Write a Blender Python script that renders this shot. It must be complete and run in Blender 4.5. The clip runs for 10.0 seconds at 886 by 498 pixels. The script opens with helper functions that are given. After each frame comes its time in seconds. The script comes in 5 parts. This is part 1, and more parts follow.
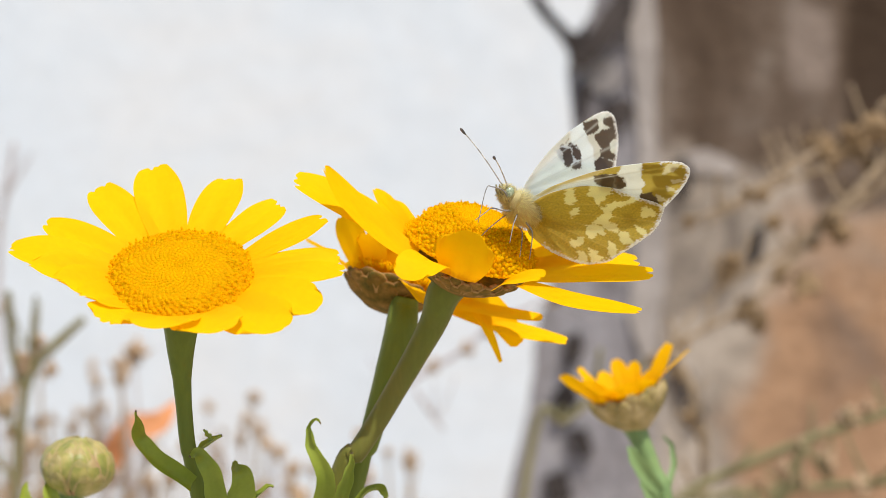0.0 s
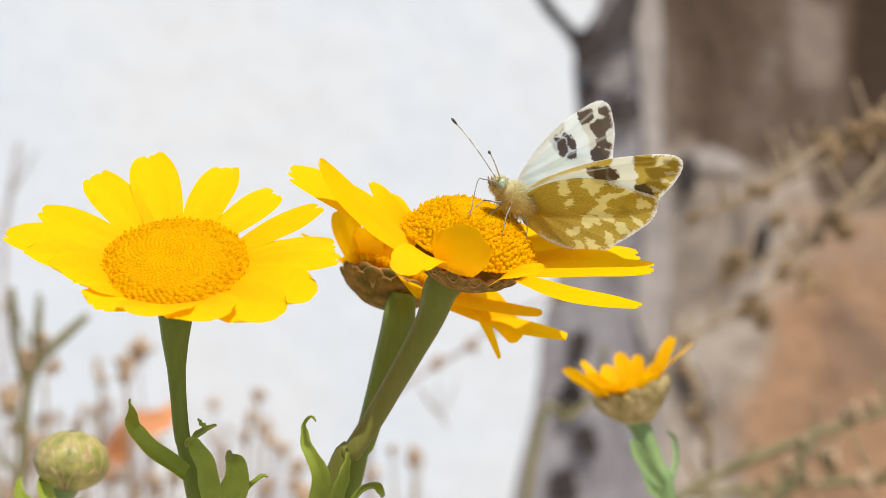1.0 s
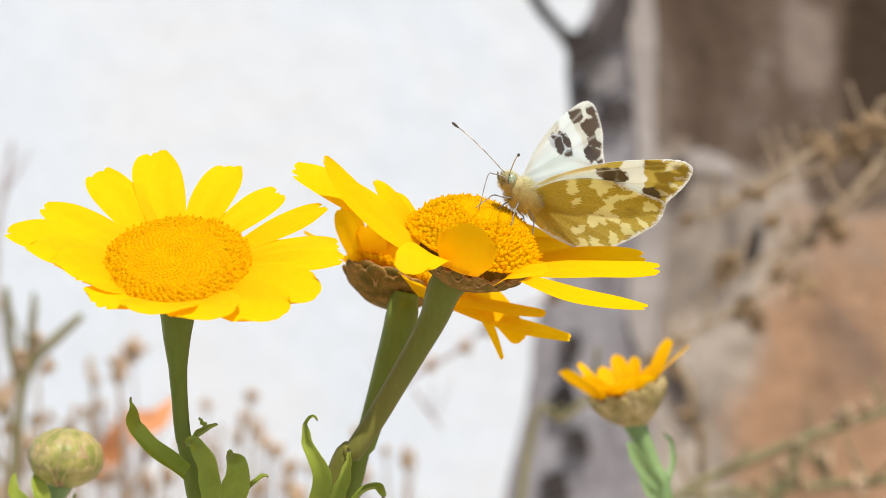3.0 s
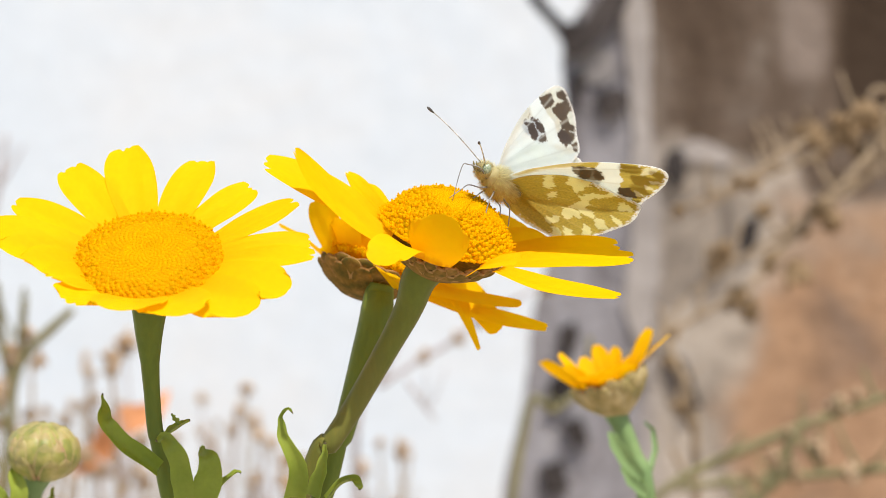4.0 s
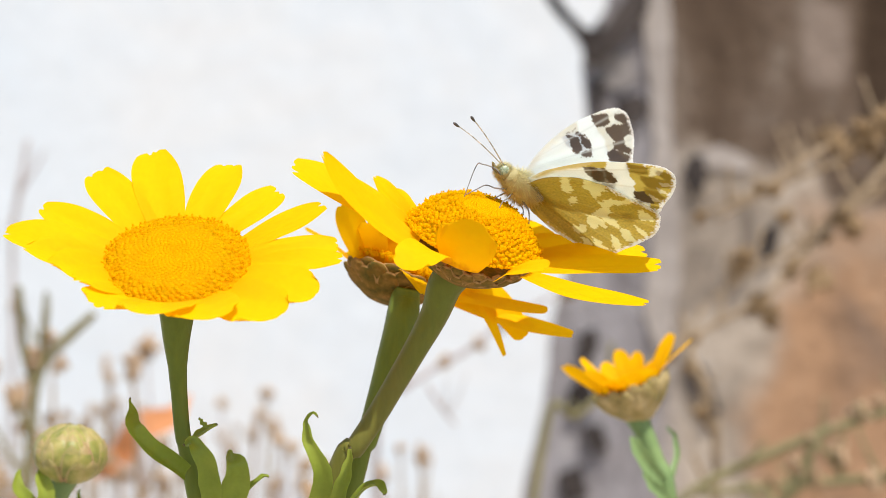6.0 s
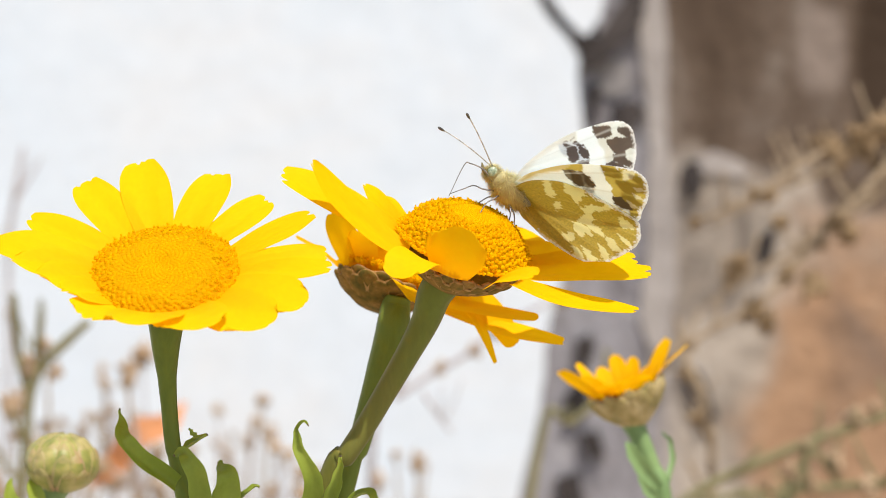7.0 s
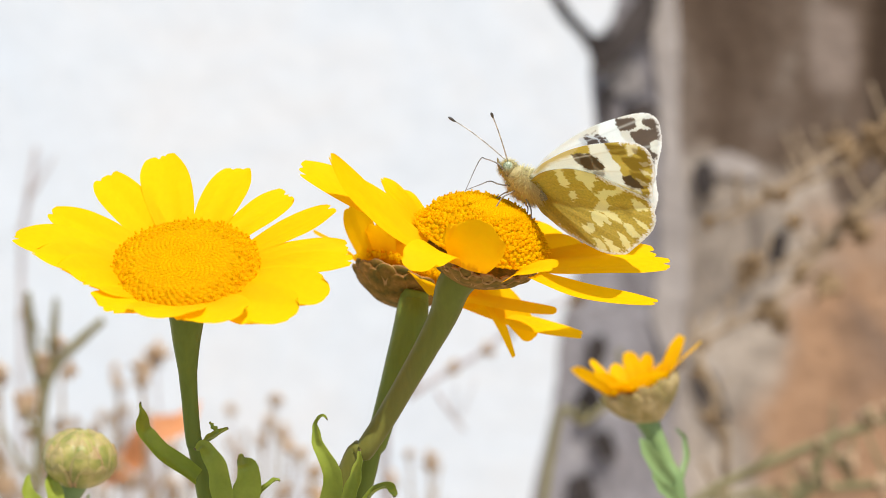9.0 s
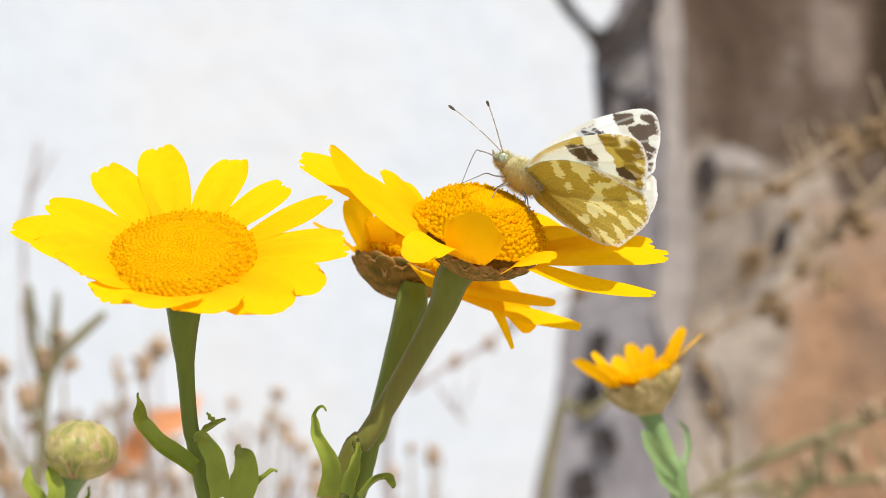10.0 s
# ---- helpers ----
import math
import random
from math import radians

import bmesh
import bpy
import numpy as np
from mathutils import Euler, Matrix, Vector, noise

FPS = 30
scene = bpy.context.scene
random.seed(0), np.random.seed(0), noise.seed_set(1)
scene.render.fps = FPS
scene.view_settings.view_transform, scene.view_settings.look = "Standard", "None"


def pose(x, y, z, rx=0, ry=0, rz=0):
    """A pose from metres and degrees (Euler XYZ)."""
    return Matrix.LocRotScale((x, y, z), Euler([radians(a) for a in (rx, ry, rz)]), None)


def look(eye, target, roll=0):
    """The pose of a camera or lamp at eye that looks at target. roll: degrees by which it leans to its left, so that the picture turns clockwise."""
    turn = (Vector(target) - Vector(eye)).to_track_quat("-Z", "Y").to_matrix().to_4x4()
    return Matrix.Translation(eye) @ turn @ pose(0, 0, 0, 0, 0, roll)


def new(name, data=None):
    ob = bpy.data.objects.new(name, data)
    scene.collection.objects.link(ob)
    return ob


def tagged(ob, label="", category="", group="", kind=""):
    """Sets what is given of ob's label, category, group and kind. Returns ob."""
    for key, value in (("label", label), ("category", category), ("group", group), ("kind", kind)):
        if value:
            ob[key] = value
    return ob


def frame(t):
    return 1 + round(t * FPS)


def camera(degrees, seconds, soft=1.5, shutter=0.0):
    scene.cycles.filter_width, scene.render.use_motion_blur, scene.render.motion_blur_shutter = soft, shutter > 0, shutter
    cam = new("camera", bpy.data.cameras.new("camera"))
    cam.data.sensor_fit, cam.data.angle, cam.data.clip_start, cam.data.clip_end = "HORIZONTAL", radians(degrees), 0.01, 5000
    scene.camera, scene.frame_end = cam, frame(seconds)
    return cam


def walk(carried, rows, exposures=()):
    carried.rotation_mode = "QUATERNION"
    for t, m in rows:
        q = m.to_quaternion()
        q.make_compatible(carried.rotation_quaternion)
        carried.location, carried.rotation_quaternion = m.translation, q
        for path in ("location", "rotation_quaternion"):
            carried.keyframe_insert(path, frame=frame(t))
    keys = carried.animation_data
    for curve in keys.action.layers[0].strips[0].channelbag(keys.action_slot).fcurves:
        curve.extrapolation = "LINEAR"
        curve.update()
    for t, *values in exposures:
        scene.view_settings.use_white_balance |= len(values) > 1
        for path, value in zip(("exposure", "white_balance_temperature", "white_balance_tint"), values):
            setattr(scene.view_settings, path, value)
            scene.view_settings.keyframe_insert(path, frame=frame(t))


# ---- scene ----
# World: metres, z up. Small things are given in millimetres from the middle of
# the flower group, which stands HIGH metres above the ground.
HIGH = 0.45
DIST = 0.31

cam = camera(24, 10.0, soft=0.7)
cam.data.dof.use_dof = True
cam.data.dof.focus_distance = DIST - 0.007
cam.data.dof.aperture_fstop = 26

# seconds, side and height in mm, pan, tilt and roll in degrees
PATH = [
    (0, 1.53, 1.15, 0.018, -0.061, -0.20),
    (0.5, 1.37, 1.06, 0.041, -0.187, -0.34),
    (1, 3.22, 0.34, 0.235, -0.098, -0.28),
    (1.5, 2.97, 0.46, 0.061, -0.095, -0.47),
    (2, 2.07, 0.70, -0.067, -0.115, -0.31),
    (2.5, -0.00, 0.00, 0.000, 0.000, -0.00),
    (4, 6.08, 0.01, 0.046, -0.267, -0.47),
    (4.5, 5.23, -0.89, 0.363, -0.350, -0.45),
    (5, 4.89, 0.04, 0.417, -0.150, -0.21),
    (6.5, 4.91, -0.60, 0.584, -0.036, -0.34),
    (7, 5.93, -0.10, 0.480, 0.069, -0.42),
    (7.5, 3.52, -0.82, 0.712, -0.025, -0.34),
    (8, 3.00, -0.71, 0.759, 0.002, -0.14),
    (8.5, 3.96, -0.97, 0.638, 0.040, -0.28),
    (9, 4.75, -1.28, 0.772, 0.126, -0.41),
    (9.5, 5.68, -1.52, 0.768, -0.102, -0.32),
    (10, 5.30, -1.55, 0.854, -0.026, -0.40),
]
walk(cam, [(t, pose(x / 1000, -DIST, HIGH + z / 1000, 90 + tilt, 0, pan) @ pose(0, 0, 0, 0, 0, roll))
           for t, x, z, pan, tilt, roll in PATH],
     exposures=[(0.0, 0.175 - 0.14), (0.5, 0.175 - 0.12), (2.5, 0.175 - 0.03), (4.5, 0.175), (10.0, 0.175)])

# ---- light: high sun behind the camera's shoulder, open sky ----
SUN_EL, SUN_AZ = 62.0, 30.0    # degrees; azimuth from the camera's back towards its right
world = bpy.data.worlds.new("sky")
scene.world = world
world.use_nodes = True
wn = world.node_tree
sky = wn.nodes.new("ShaderNodeTexSky")
sky.sky_type, sky.sun_disc = "NISHITA", False
sky.sun_elevation, sky.sun_rotation = radians(SUN_EL), radians(180 - SUN_AZ)
sky.air_density, sky.dust_density = 1.0, 1.5
wn.links.new(sky.outputs[0], wn.nodes["Background"].inputs[0])
wn.nodes["Background"].inputs[1].default_value = 0.15
sun_dir = Vector((math.sin(radians(SUN_AZ)) * math.cos(radians(SUN_EL)),
                  -math.cos(radians(SUN_AZ)) * math.cos(radians(SUN_EL)), math.sin(radians(SUN_EL))))
sun = new("sun", bpy.data.lights.new("sun", "SUN"))
sun.data.energy, sun.data.angle, sun.data.color = 4.6, radians(0.53), (1.0, 0.957, 0.892)
sun.matrix_world = look(sun_dir * 5, (0, 0, 0))


# ---- materials ----
def material(name, rough=0.6, spec=0.3):
    m = bpy.data.materials.new(name)
    m.use_nodes = True
    b = m.node_tree.nodes["Principled BSDF"]
    b.inputs["Roughness"].default_value = rough
    b.inputs["Specular IOR Level"].default_value = spec
    return m, m.node_tree, b


def noise_node(nt, scale, detail=4.0, rough=0.6, stretch=None, coord="Object", distort=0.0):
    tc = nt.nodes.new("ShaderNodeTexCoord")
    n = nt.nodes.new("ShaderNodeTexNoise")
    n.inputs["Scale"].default_value, n.inputs["Detail"].default_value = scale, detail
    n.inputs["Roughness"].default_value, n.inputs["Distortion"].default_value = rough, distort
    if stretch:
        mp = nt.nodes.new("ShaderNodeMapping")
        mp.inputs["Scale"].default_value = stretch
        nt.links.new(tc.outputs[coord], mp.inputs[0])
        nt.links.new(mp.outputs[0], n.inputs["Vector"])
    else:
        nt.links.new(tc.outputs[coord], n.inputs["Vector"])
    return n.outputs[0]


def ramp(nt, fac, stops):
    r = nt.nodes.new("ShaderNodeValToRGB")
    while len(r.color_ramp.elements) < len(stops):
        r.color_ramp.elements.new(0.5)
    for e, (p, c) in zip(r.color_ramp.elements, stops):
        e.position, e.color = p, (*c, 1)
    nt.links.new(fac, r.inputs[0])
    return r.outputs[0]


def mixed(nt, fac, a, b, mode="MIX"):
    n = nt.nodes.new("ShaderNodeMix")
    n.data_type, n.blend_type = "RGBA", mode
    for sock, v in ((n.inputs[0], fac), (n.inputs[6], a), (n.inputs[7], b)):
        if isinstance(v, (int, float)):
            sock.default_value = v
        elif isinstance(v, tuple):
            sock.default_value = (*v, 1)
        else:
            nt.links.new(v, sock)
    return n.outputs[2]


def bump(nt, bsdf, height, strength, dist):
    n = nt.nodes.new("ShaderNodeBump")
    n.inputs["Strength"].default_value, n.inputs["Distance"].default_value = strength, dist
    nt.links.new(height, n.inputs["Height"])
    nt.links.new(n.outputs[0], bsdf.inputs["Normal"])
    return n.outputs[0]


def glow_through(nt, bsdf, col, share, normal=None):
    """Thin tissue: part of the light passes through it."""
    tr = nt.nodes.new("ShaderNodeBsdfTranslucent")
    nt.links.new(col, tr.inputs[0])
    mx = nt.nodes.new("ShaderNodeMixShader")
    mx.inputs[0].default_value = share
    nt.links.new(bsdf.outputs[0], mx.inputs[1])
    nt.links.new(tr.outputs[0], mx.inputs[2])
    nt.links.new(mx.outputs[0], nt.nodes["Material Output"].inputs[0])


def noisy(name, stops, scale, rough=0.6, spec=0.3, bump_scale=0, bump_strength=0.3, bump_dist=0.001,
          stretch=None, through_share=0.0, fine=None):
    m, nt, b = material(name, rough, spec)
    col = ramp(nt, noise_node(nt, scale, 5, 0.6, stretch), stops)
    if fine:
        grain = ramp(nt, noise_node(nt, fine[0], 3, 0.6, stretch), [(0.3, (fine[1],) * 3), (0.7, (1, 1, 1))])
        col = mixed(nt, 1.0, col, grain, "MULTIPLY")
    nt.links.new(col, b.inputs["Base Color"])
    if bump_scale:
        bump(nt, b, noise_node(nt, bump_scale, 5, 0.6, stretch), bump_strength, bump_dist)
    if through_share:
        glow_through(nt, b, col, through_share)
    return m


def attribute_material(name, rough, spec, share, grain_scale, grain_low, bump_scale=0.0, bump_strength=0.2, clear=0.0, tissue=(0.97, 0.96, 0.90)):
    m, nt, b = material(name, rough, spec)
    at = nt.nodes.new("ShaderNodeAttribute")
    at.attribute_name = "tint"
    grain = ramp(nt, noise_node(nt, grain_scale, 4, 0.65), [(0.3, (grain_low,) * 3), (0.7, (1, 1, 1))])
    col = mixed(nt, 1.0, at.outputs[0], grain, "MULTIPLY")
    nt.links.new(col, b.inputs["Base Color"])
    if bump_scale:
        bump(nt, b, noise_node(nt, bump_scale, 4, 0.6), bump_strength, 0.0002)
    if share:
        glow_through(nt, b, mixed(nt, clear, col, tissue) if clear else col, share)
    return m


PETAL = attribute_material("petal_yellow", 0.6, 0.06, 0.60, 900, 0.95, 1500, 0.06, 0.6, (0.99, 0.84, 0.02))
FLORET = attribute_material("floret_orange", 0.7, 0.04, 0.76, 2500, 0.96, clear=0.7, tissue=(0.99, 0.86, 0.01))
WING = attribute_material("wing_scales", 0.75, 0.12, 0.68, 6500, 0.90, 9000, 0.15, 0.06)
STEM = noisy("stem_green", [(0.3, (0.100, 0.140, 0.018)), (0.7, (0.160, 0.205, 0.030))], 90, 0.55, 0.2, 700, 0.25, 0.0004,
             stretch=(1, 1, 0.12), fine=(1400, 0.88))
STEM_RED = noisy("stem_reddish", [(0.42, (0.125, 0.150, 0.022)), (0.75, (0.185, 0.145, 0.040))], 40, 0.55, 0.2, 700, 0.25, 0.0004,
                 stretch=(1, 1, 0.15), fine=(1400, 0.88))
LEAF = noisy("leaf_green", [(0.3, (0.30, 0.385, 0.050)), (0.7, (0.46, 0.53, 0.085))], 90, 0.38, 0.4, 700, 0.15, 0.0003,
             through_share=0.5, fine=(1500, 0.93))
LEAF_TIP = noisy("leaf_tip_dry", [(0.3, (0.10, 0.085, 0.04)), (0.7, (0.22, 0.18, 0.08))], 300, 0.6, 0.2)
CALYX = noisy("calyx_brown_green", [(0.32, (0.10, 0.088, 0.022)), (0.5, (0.21, 0.130, 0.030)), (0.7, (0.36, 0.20, 0.060))], 420, 0.85, 0.05,
              900, 0.3, 0.0004, fine=(1800, 0.7))
CALYX_EDGE = noisy("calyx_edge_tan", [(0.3, (0.28, 0.15, 0.050)), (0.7, (0.46, 0.29, 0.12))], 400, 0.85, 0.05, through_share=0.2)
BUD = noisy("bud_scales", [(0.34, (0.15, 0.17, 0.035)), (0.48, (0.27, 0.26, 0.065)), (0.60, (0.40, 0.34, 0.12)), (0.72, (0.42, 0.28, 0.16))], 170, 0.45, 0.35, 900, 0.25, 0.0003)
BUD_EDGE = noisy("bud_scale_edges", [(0.35, (0.27, 0.25, 0.08)), (0.55, (0.42, 0.34, 0.14)), (0.72, (0.42, 0.26, 0.15))], 200, 0.5, 0.3, 900, 0.25, 0.0003, through_share=0.2)
PALE_STEM = noisy("stem_pale_green", [(0.3, (0.12, 0.20, 0.075)), (0.7, (0.22, 0.31, 0.115))], 100, 0.5, 0.3, 700, 0.2, 0.0004)
PALE_CALYX = noisy("calyx_pale", [(0.34, (0.15, 0.14, 0.035)), (0.5, (0.29, 0.22, 0.08)), (0.68, (0.55, 0.42, 0.22))], 110, 0.5, 0.3, 900, 0.3, 0.0004)
FUR = attribute_material("fur", 0.8, 0.1, 0.55, 3000, 0.9)
CHITIN = noisy("chitin_dark", [(0.3, (0.035, 0.030, 0.026)), (0.7, (0.10, 0.09, 0.08))], 1500, 0.35, 0.5)
LEG = noisy("leg_grey", [(0.3, (0.10, 0.095, 0.085)), (0.7, (0.32, 0.30, 0.27))], 900, 0.5, 0.4)
ANTENNA = noisy("antenna_banded", [(0.35, (0.34, 0.33, 0.31)), (0.65, (0.74, 0.72, 0.68))], 1400, 0.5, 0.3)
EYE = noisy("eye_greenish", [(0.4, (0.16, 0.20, 0.11)), (0.6, (0.42, 0.46, 0.30))], 2600, 0.25, 0.6)
DRY = noisy("dry_stalk", [(0.3, (0.20, 0.13, 0.07)), (0.7, (0.38, 0.28, 0.17))], 40, 0.8, 0.1, 300, 0.4, 0.001)
DRY_GREY = noisy("dry_stalk_grey", [(0.3, (0.30, 0.26, 0.25)), (0.7, (0.50, 0.45, 0.44))], 40, 0.8, 0.1)
DRY_GREEN = noisy("olive_stalk", [(0.3, (0.145, 0.130, 0.062)), (0.7, (0.235, 0.205, 0.105))], 40, 0.7, 0.15)
SEED = noisy("seed_head_brown", [(0.3, (0.28, 0.18, 0.10)), (0.7, (0.52, 0.38, 0.25))], 120, 0.85, 0.1, 400, 0.5, 0.001)
SEED_DARK = noisy("seed_head_dark", [(0.3, (0.16, 0.105, 0.055)), (0.7, (0.33, 0.225, 0.125))], 120, 0.85, 0.1, 400, 0.5, 0.001)
DRY_DARK = noisy("dry_stalk_dark", [(0.3, (0.20, 0.142, 0.088)), (0.7, (0.32, 0.24, 0.155))], 40, 0.8, 0.1)
RUST = noisy("rust_orange_leaf", [(0.3, (0.60, 0.24, 0.09)), (0.7, (0.78, 0.38, 0.18))], 60, 0.7, 0.15, 200, 0.4, 0.001, through_share=0.25)
EARTH = noisy("dry_earth", [(0.3, (0.40, 0.33, 0.25)), (0.7, (0.54, 0.47, 0.38))], 6, 0.95, 0.05, 30, 0.6, 0.01)


# ---- mesh helpers ----
def M(x, y, z):
    return Vector((x / 1000, y / 1000, HIGH + z / 1000))


def mesh_of(name, verts, faces, mats, tints=None, smooth=True, face_mats=None, rim=None):
    if rim is not None:    # the thin edge has corners of its own, so that it stays crisp
        edge = sorted({i for f in faces[rim:] for i in f})
        own = {i: len(verts) + k for k, i in enumerate(edge)}
        faces = list(faces[:rim]) + [tuple(own[i] for i in f) for f in faces[rim:]]
        verts = list(verts) + [verts[i] for i in edge]
        if tints is not None:
            tints = np.vstack((tints, np.array(tints)[edge]))
    me = bpy.data.meshes.new(name)
    me.from_pydata([tuple(v) for v in verts], [], faces)
    for m in (mats if isinstance(mats, (list, tuple)) else (mats,)):
        me.materials.append(m)
    if smooth:
        me.polygons.foreach_set("use_smooth", [rim is None or k < rim for k in range(len(me.polygons))])
    if face_mats:
        me.polygons.foreach_set("material_index", face_mats)
    if tints is not None:
        ca = me.color_attributes.new("tint", "FLOAT_COLOR", "POINT")
        flat = np.ones((len(verts), 4))
        flat[:, :3] = tints
        ca.data.foreach_set("color", flat.ravel())
    me.update()
    return me


def part(name, data, parent, label="", kind=""):
    """data: a mesh in the space of its top-level thing (or of the part above it)."""
    ob = new(name, data)
    ob.parent = parent
    return tagged(ob, label, kind=kind)


def thing(name, base, label, category, group="", kind=""):
    ob = new(name)
    ob.empty_display_size = 0.01
    ob.location = base
    return tagged(ob, label, category, group, kind)


def bezier(points, n):
    """Smooth line through points (Catmull-Rom), n samples."""
    p = [Vector(q) for q in points]
    p = [p[0] * 2 - p[1]] + p + [p[-1] * 2 - p[-2]]
    out = []
    for i in range(n):
        s = i / (n - 1) * (len(p) - 3)
        k = min(int(s), len(p) - 4)
        u = s - k
        a, b, c, d = p[k:k + 4]
        out.append(0.5 * ((2 * b) + (c - a) * u + (2 * a - 5 * b + 4 * c - d) * u * u + (3 * b - a - 3 * c + d) * u ** 3))
    return out


def tube(points, radii, sides=12, n=24, ribs=0.0, cap=True):
    """Verts and faces of a round stalk along points with radii given at even steps."""
    line = bezier(points, n)
    rr = [np.interp(i / (n - 1), np.linspace(0, 1, len(radii)), radii) for i in range(n)]
    verts, faces = [], []
    side = None
    for i, c in enumerate(line):
        d = (line[min(i + 1, n - 1)] - line[max(i - 1, 0)]).normalized()
        if side is None:
            side = d.orthogonal().normalized()
        side = (side - d * side.dot(d)).normalized()
        up = d.cross(side)
        for k in range(sides):
            a = 2 * math.pi * k / sides
            r = rr[i] * (1 + ribs * math.cos(a * sides / 2))
            verts.append(c + (side * math.cos(a) + up * math.sin(a)) * r)
        if i:
            o = (i - 1) * sides
            faces += [(o + k, o + (k + 1) % sides, o + sides + (k + 1) % sides, o + sides + k) for k in range(sides)]
    if cap:
        faces.append(tuple(range(sides))[::-1])
        faces.append(tuple(range((n - 1) * sides, n * sides)))
    return verts, faces


def joined(*lists):
    verts, faces = [], []
    for v, f in lists:
        o = len(verts)
        verts += v
        faces += [tuple(i + o for i in g) for g in f]
    return verts, faces


def blob(c, rx, ry, rz, rough=0.0, seed=0, segs=14, rings=9, turn=None):
    verts, faces = [], []
    for i in range(rings + 1):
        th = math.pi * i / rings
        for k in range(segs):
            ph = 2 * math.pi * k / segs
            d = Vector((math.sin(th) * math.cos(ph), math.sin(th) * math.sin(ph), math.cos(th)))
            s = 1 + rough * noise.noise(d * 2.3 + Vector((seed * 7.1, seed, 0)))
            v = Vector((d.x * rx * s, d.y * ry * s, d.z * rz * s))
            verts.append(c + (turn @ v if turn else v))
    for i in range(rings):
        for k in range(segs):
            a, b = i * segs + k, i * segs + (k + 1) % segs
            faces.append((a, a + segs, b + segs, b))
    return verts, faces


def frame_of(n):
    """Columns: across, back and out of a flower that faces n."""
    n = Vector(n).normalized()
    a = Vector((1, 0, 0))
    a = (a - n * a.dot(n)).normalized()
    return Matrix((a, n.cross(a), n)).transposed()


# ---- the place: ground, old wall with broken whitewash ----
def ragged_slab(name, outline, y_front, thick, mat, label, jag=0.004, fine=0.0015, steps=7, seed=0):
    """A sheet of plaster with a broken edge. outline: (x, z) in metres, anticlockwise seen from the front."""
    pts = []
    for i, a in enumerate(outline):
        b = outline[(i + 1) % len(outline)]
        a, b = Vector((a[0], 0, a[1])), Vector((b[0], 0, b[1]))
        n = max(2, min(60, int((b - a).length / 0.012)))
        for k in range(n):
            p = a.lerp(b, k / n)
            q = p * 14 + Vector((0, seed * 3.7, 0))
            p = p + Vector((noise.noise(q), 0, noise.noise(q + Vector((9, 0, 0))))) * jag
            q = p * 60
            p = p + Vector((noise.noise(q), 0, noise.noise(q + Vector((5, 0, 0))))) * fine
            pts.append(p)
    n = len(pts)
    verts = [Vector((p.x, y_front, p.z)) for p in pts] + [Vector((p.x, y_front + thick, p.z)) for p in pts]
    faces = [tuple(range(n)), tuple(range(2 * n - 1, n - 1, -1))]
    faces += [(k, n + k, n + (k + 1) % n, (k + 1) % n) for k in range(n)]
    me = mesh_of(name, verts, faces, mat, smooth=False)
    ob = new(name, me)
    return tagged(ob, label, "wall", kind="structure")


def wall_material(name, stops, scale, fine_low, rough=0.9, stretch=None, bump_strength=0.6, blotch=None):
    m, nt, b = material(name, rough, 0.1)
    col = ramp(nt, noise_node(nt, scale, 6, 0.62, stretch, distort=0.6), stops)
    grain = ramp(nt, noise_node(nt, scale * 9, 4, 0.7), [(0.3, (fine_low,) * 3), (0.65, (1, 1, 1))])
    col = mixed(nt, 1.0, col, grain, "MULTIPLY")
    if blotch:
        spots = ramp(nt, noise_node(nt, blotch[0], 3, 0.5, (1, 1, 0.45)), [(blotch[1], (0, 0, 0)), (blotch[1] + 0.1, (1, 1, 1))])
        col = mixed(nt, spots, col, blotch[2])
    nt.links.new(col, b.inputs["Base Color"])
    bump(nt, b, noise_node(nt, 45, 6, 0.6), bump_strength, 0.006)
    return m


WHITEWASH = wall_material("whitewash", [(0.30, (0.580, 0.630, 0.672)), (0.48, (0.610, 0.643, 0.668)), (0.63, (0.635, 0.642, 0.642)), (0.78, (0.658, 0.620, 0.572))], 4.2, 0.94, 0.85, bump_strength=0.25)


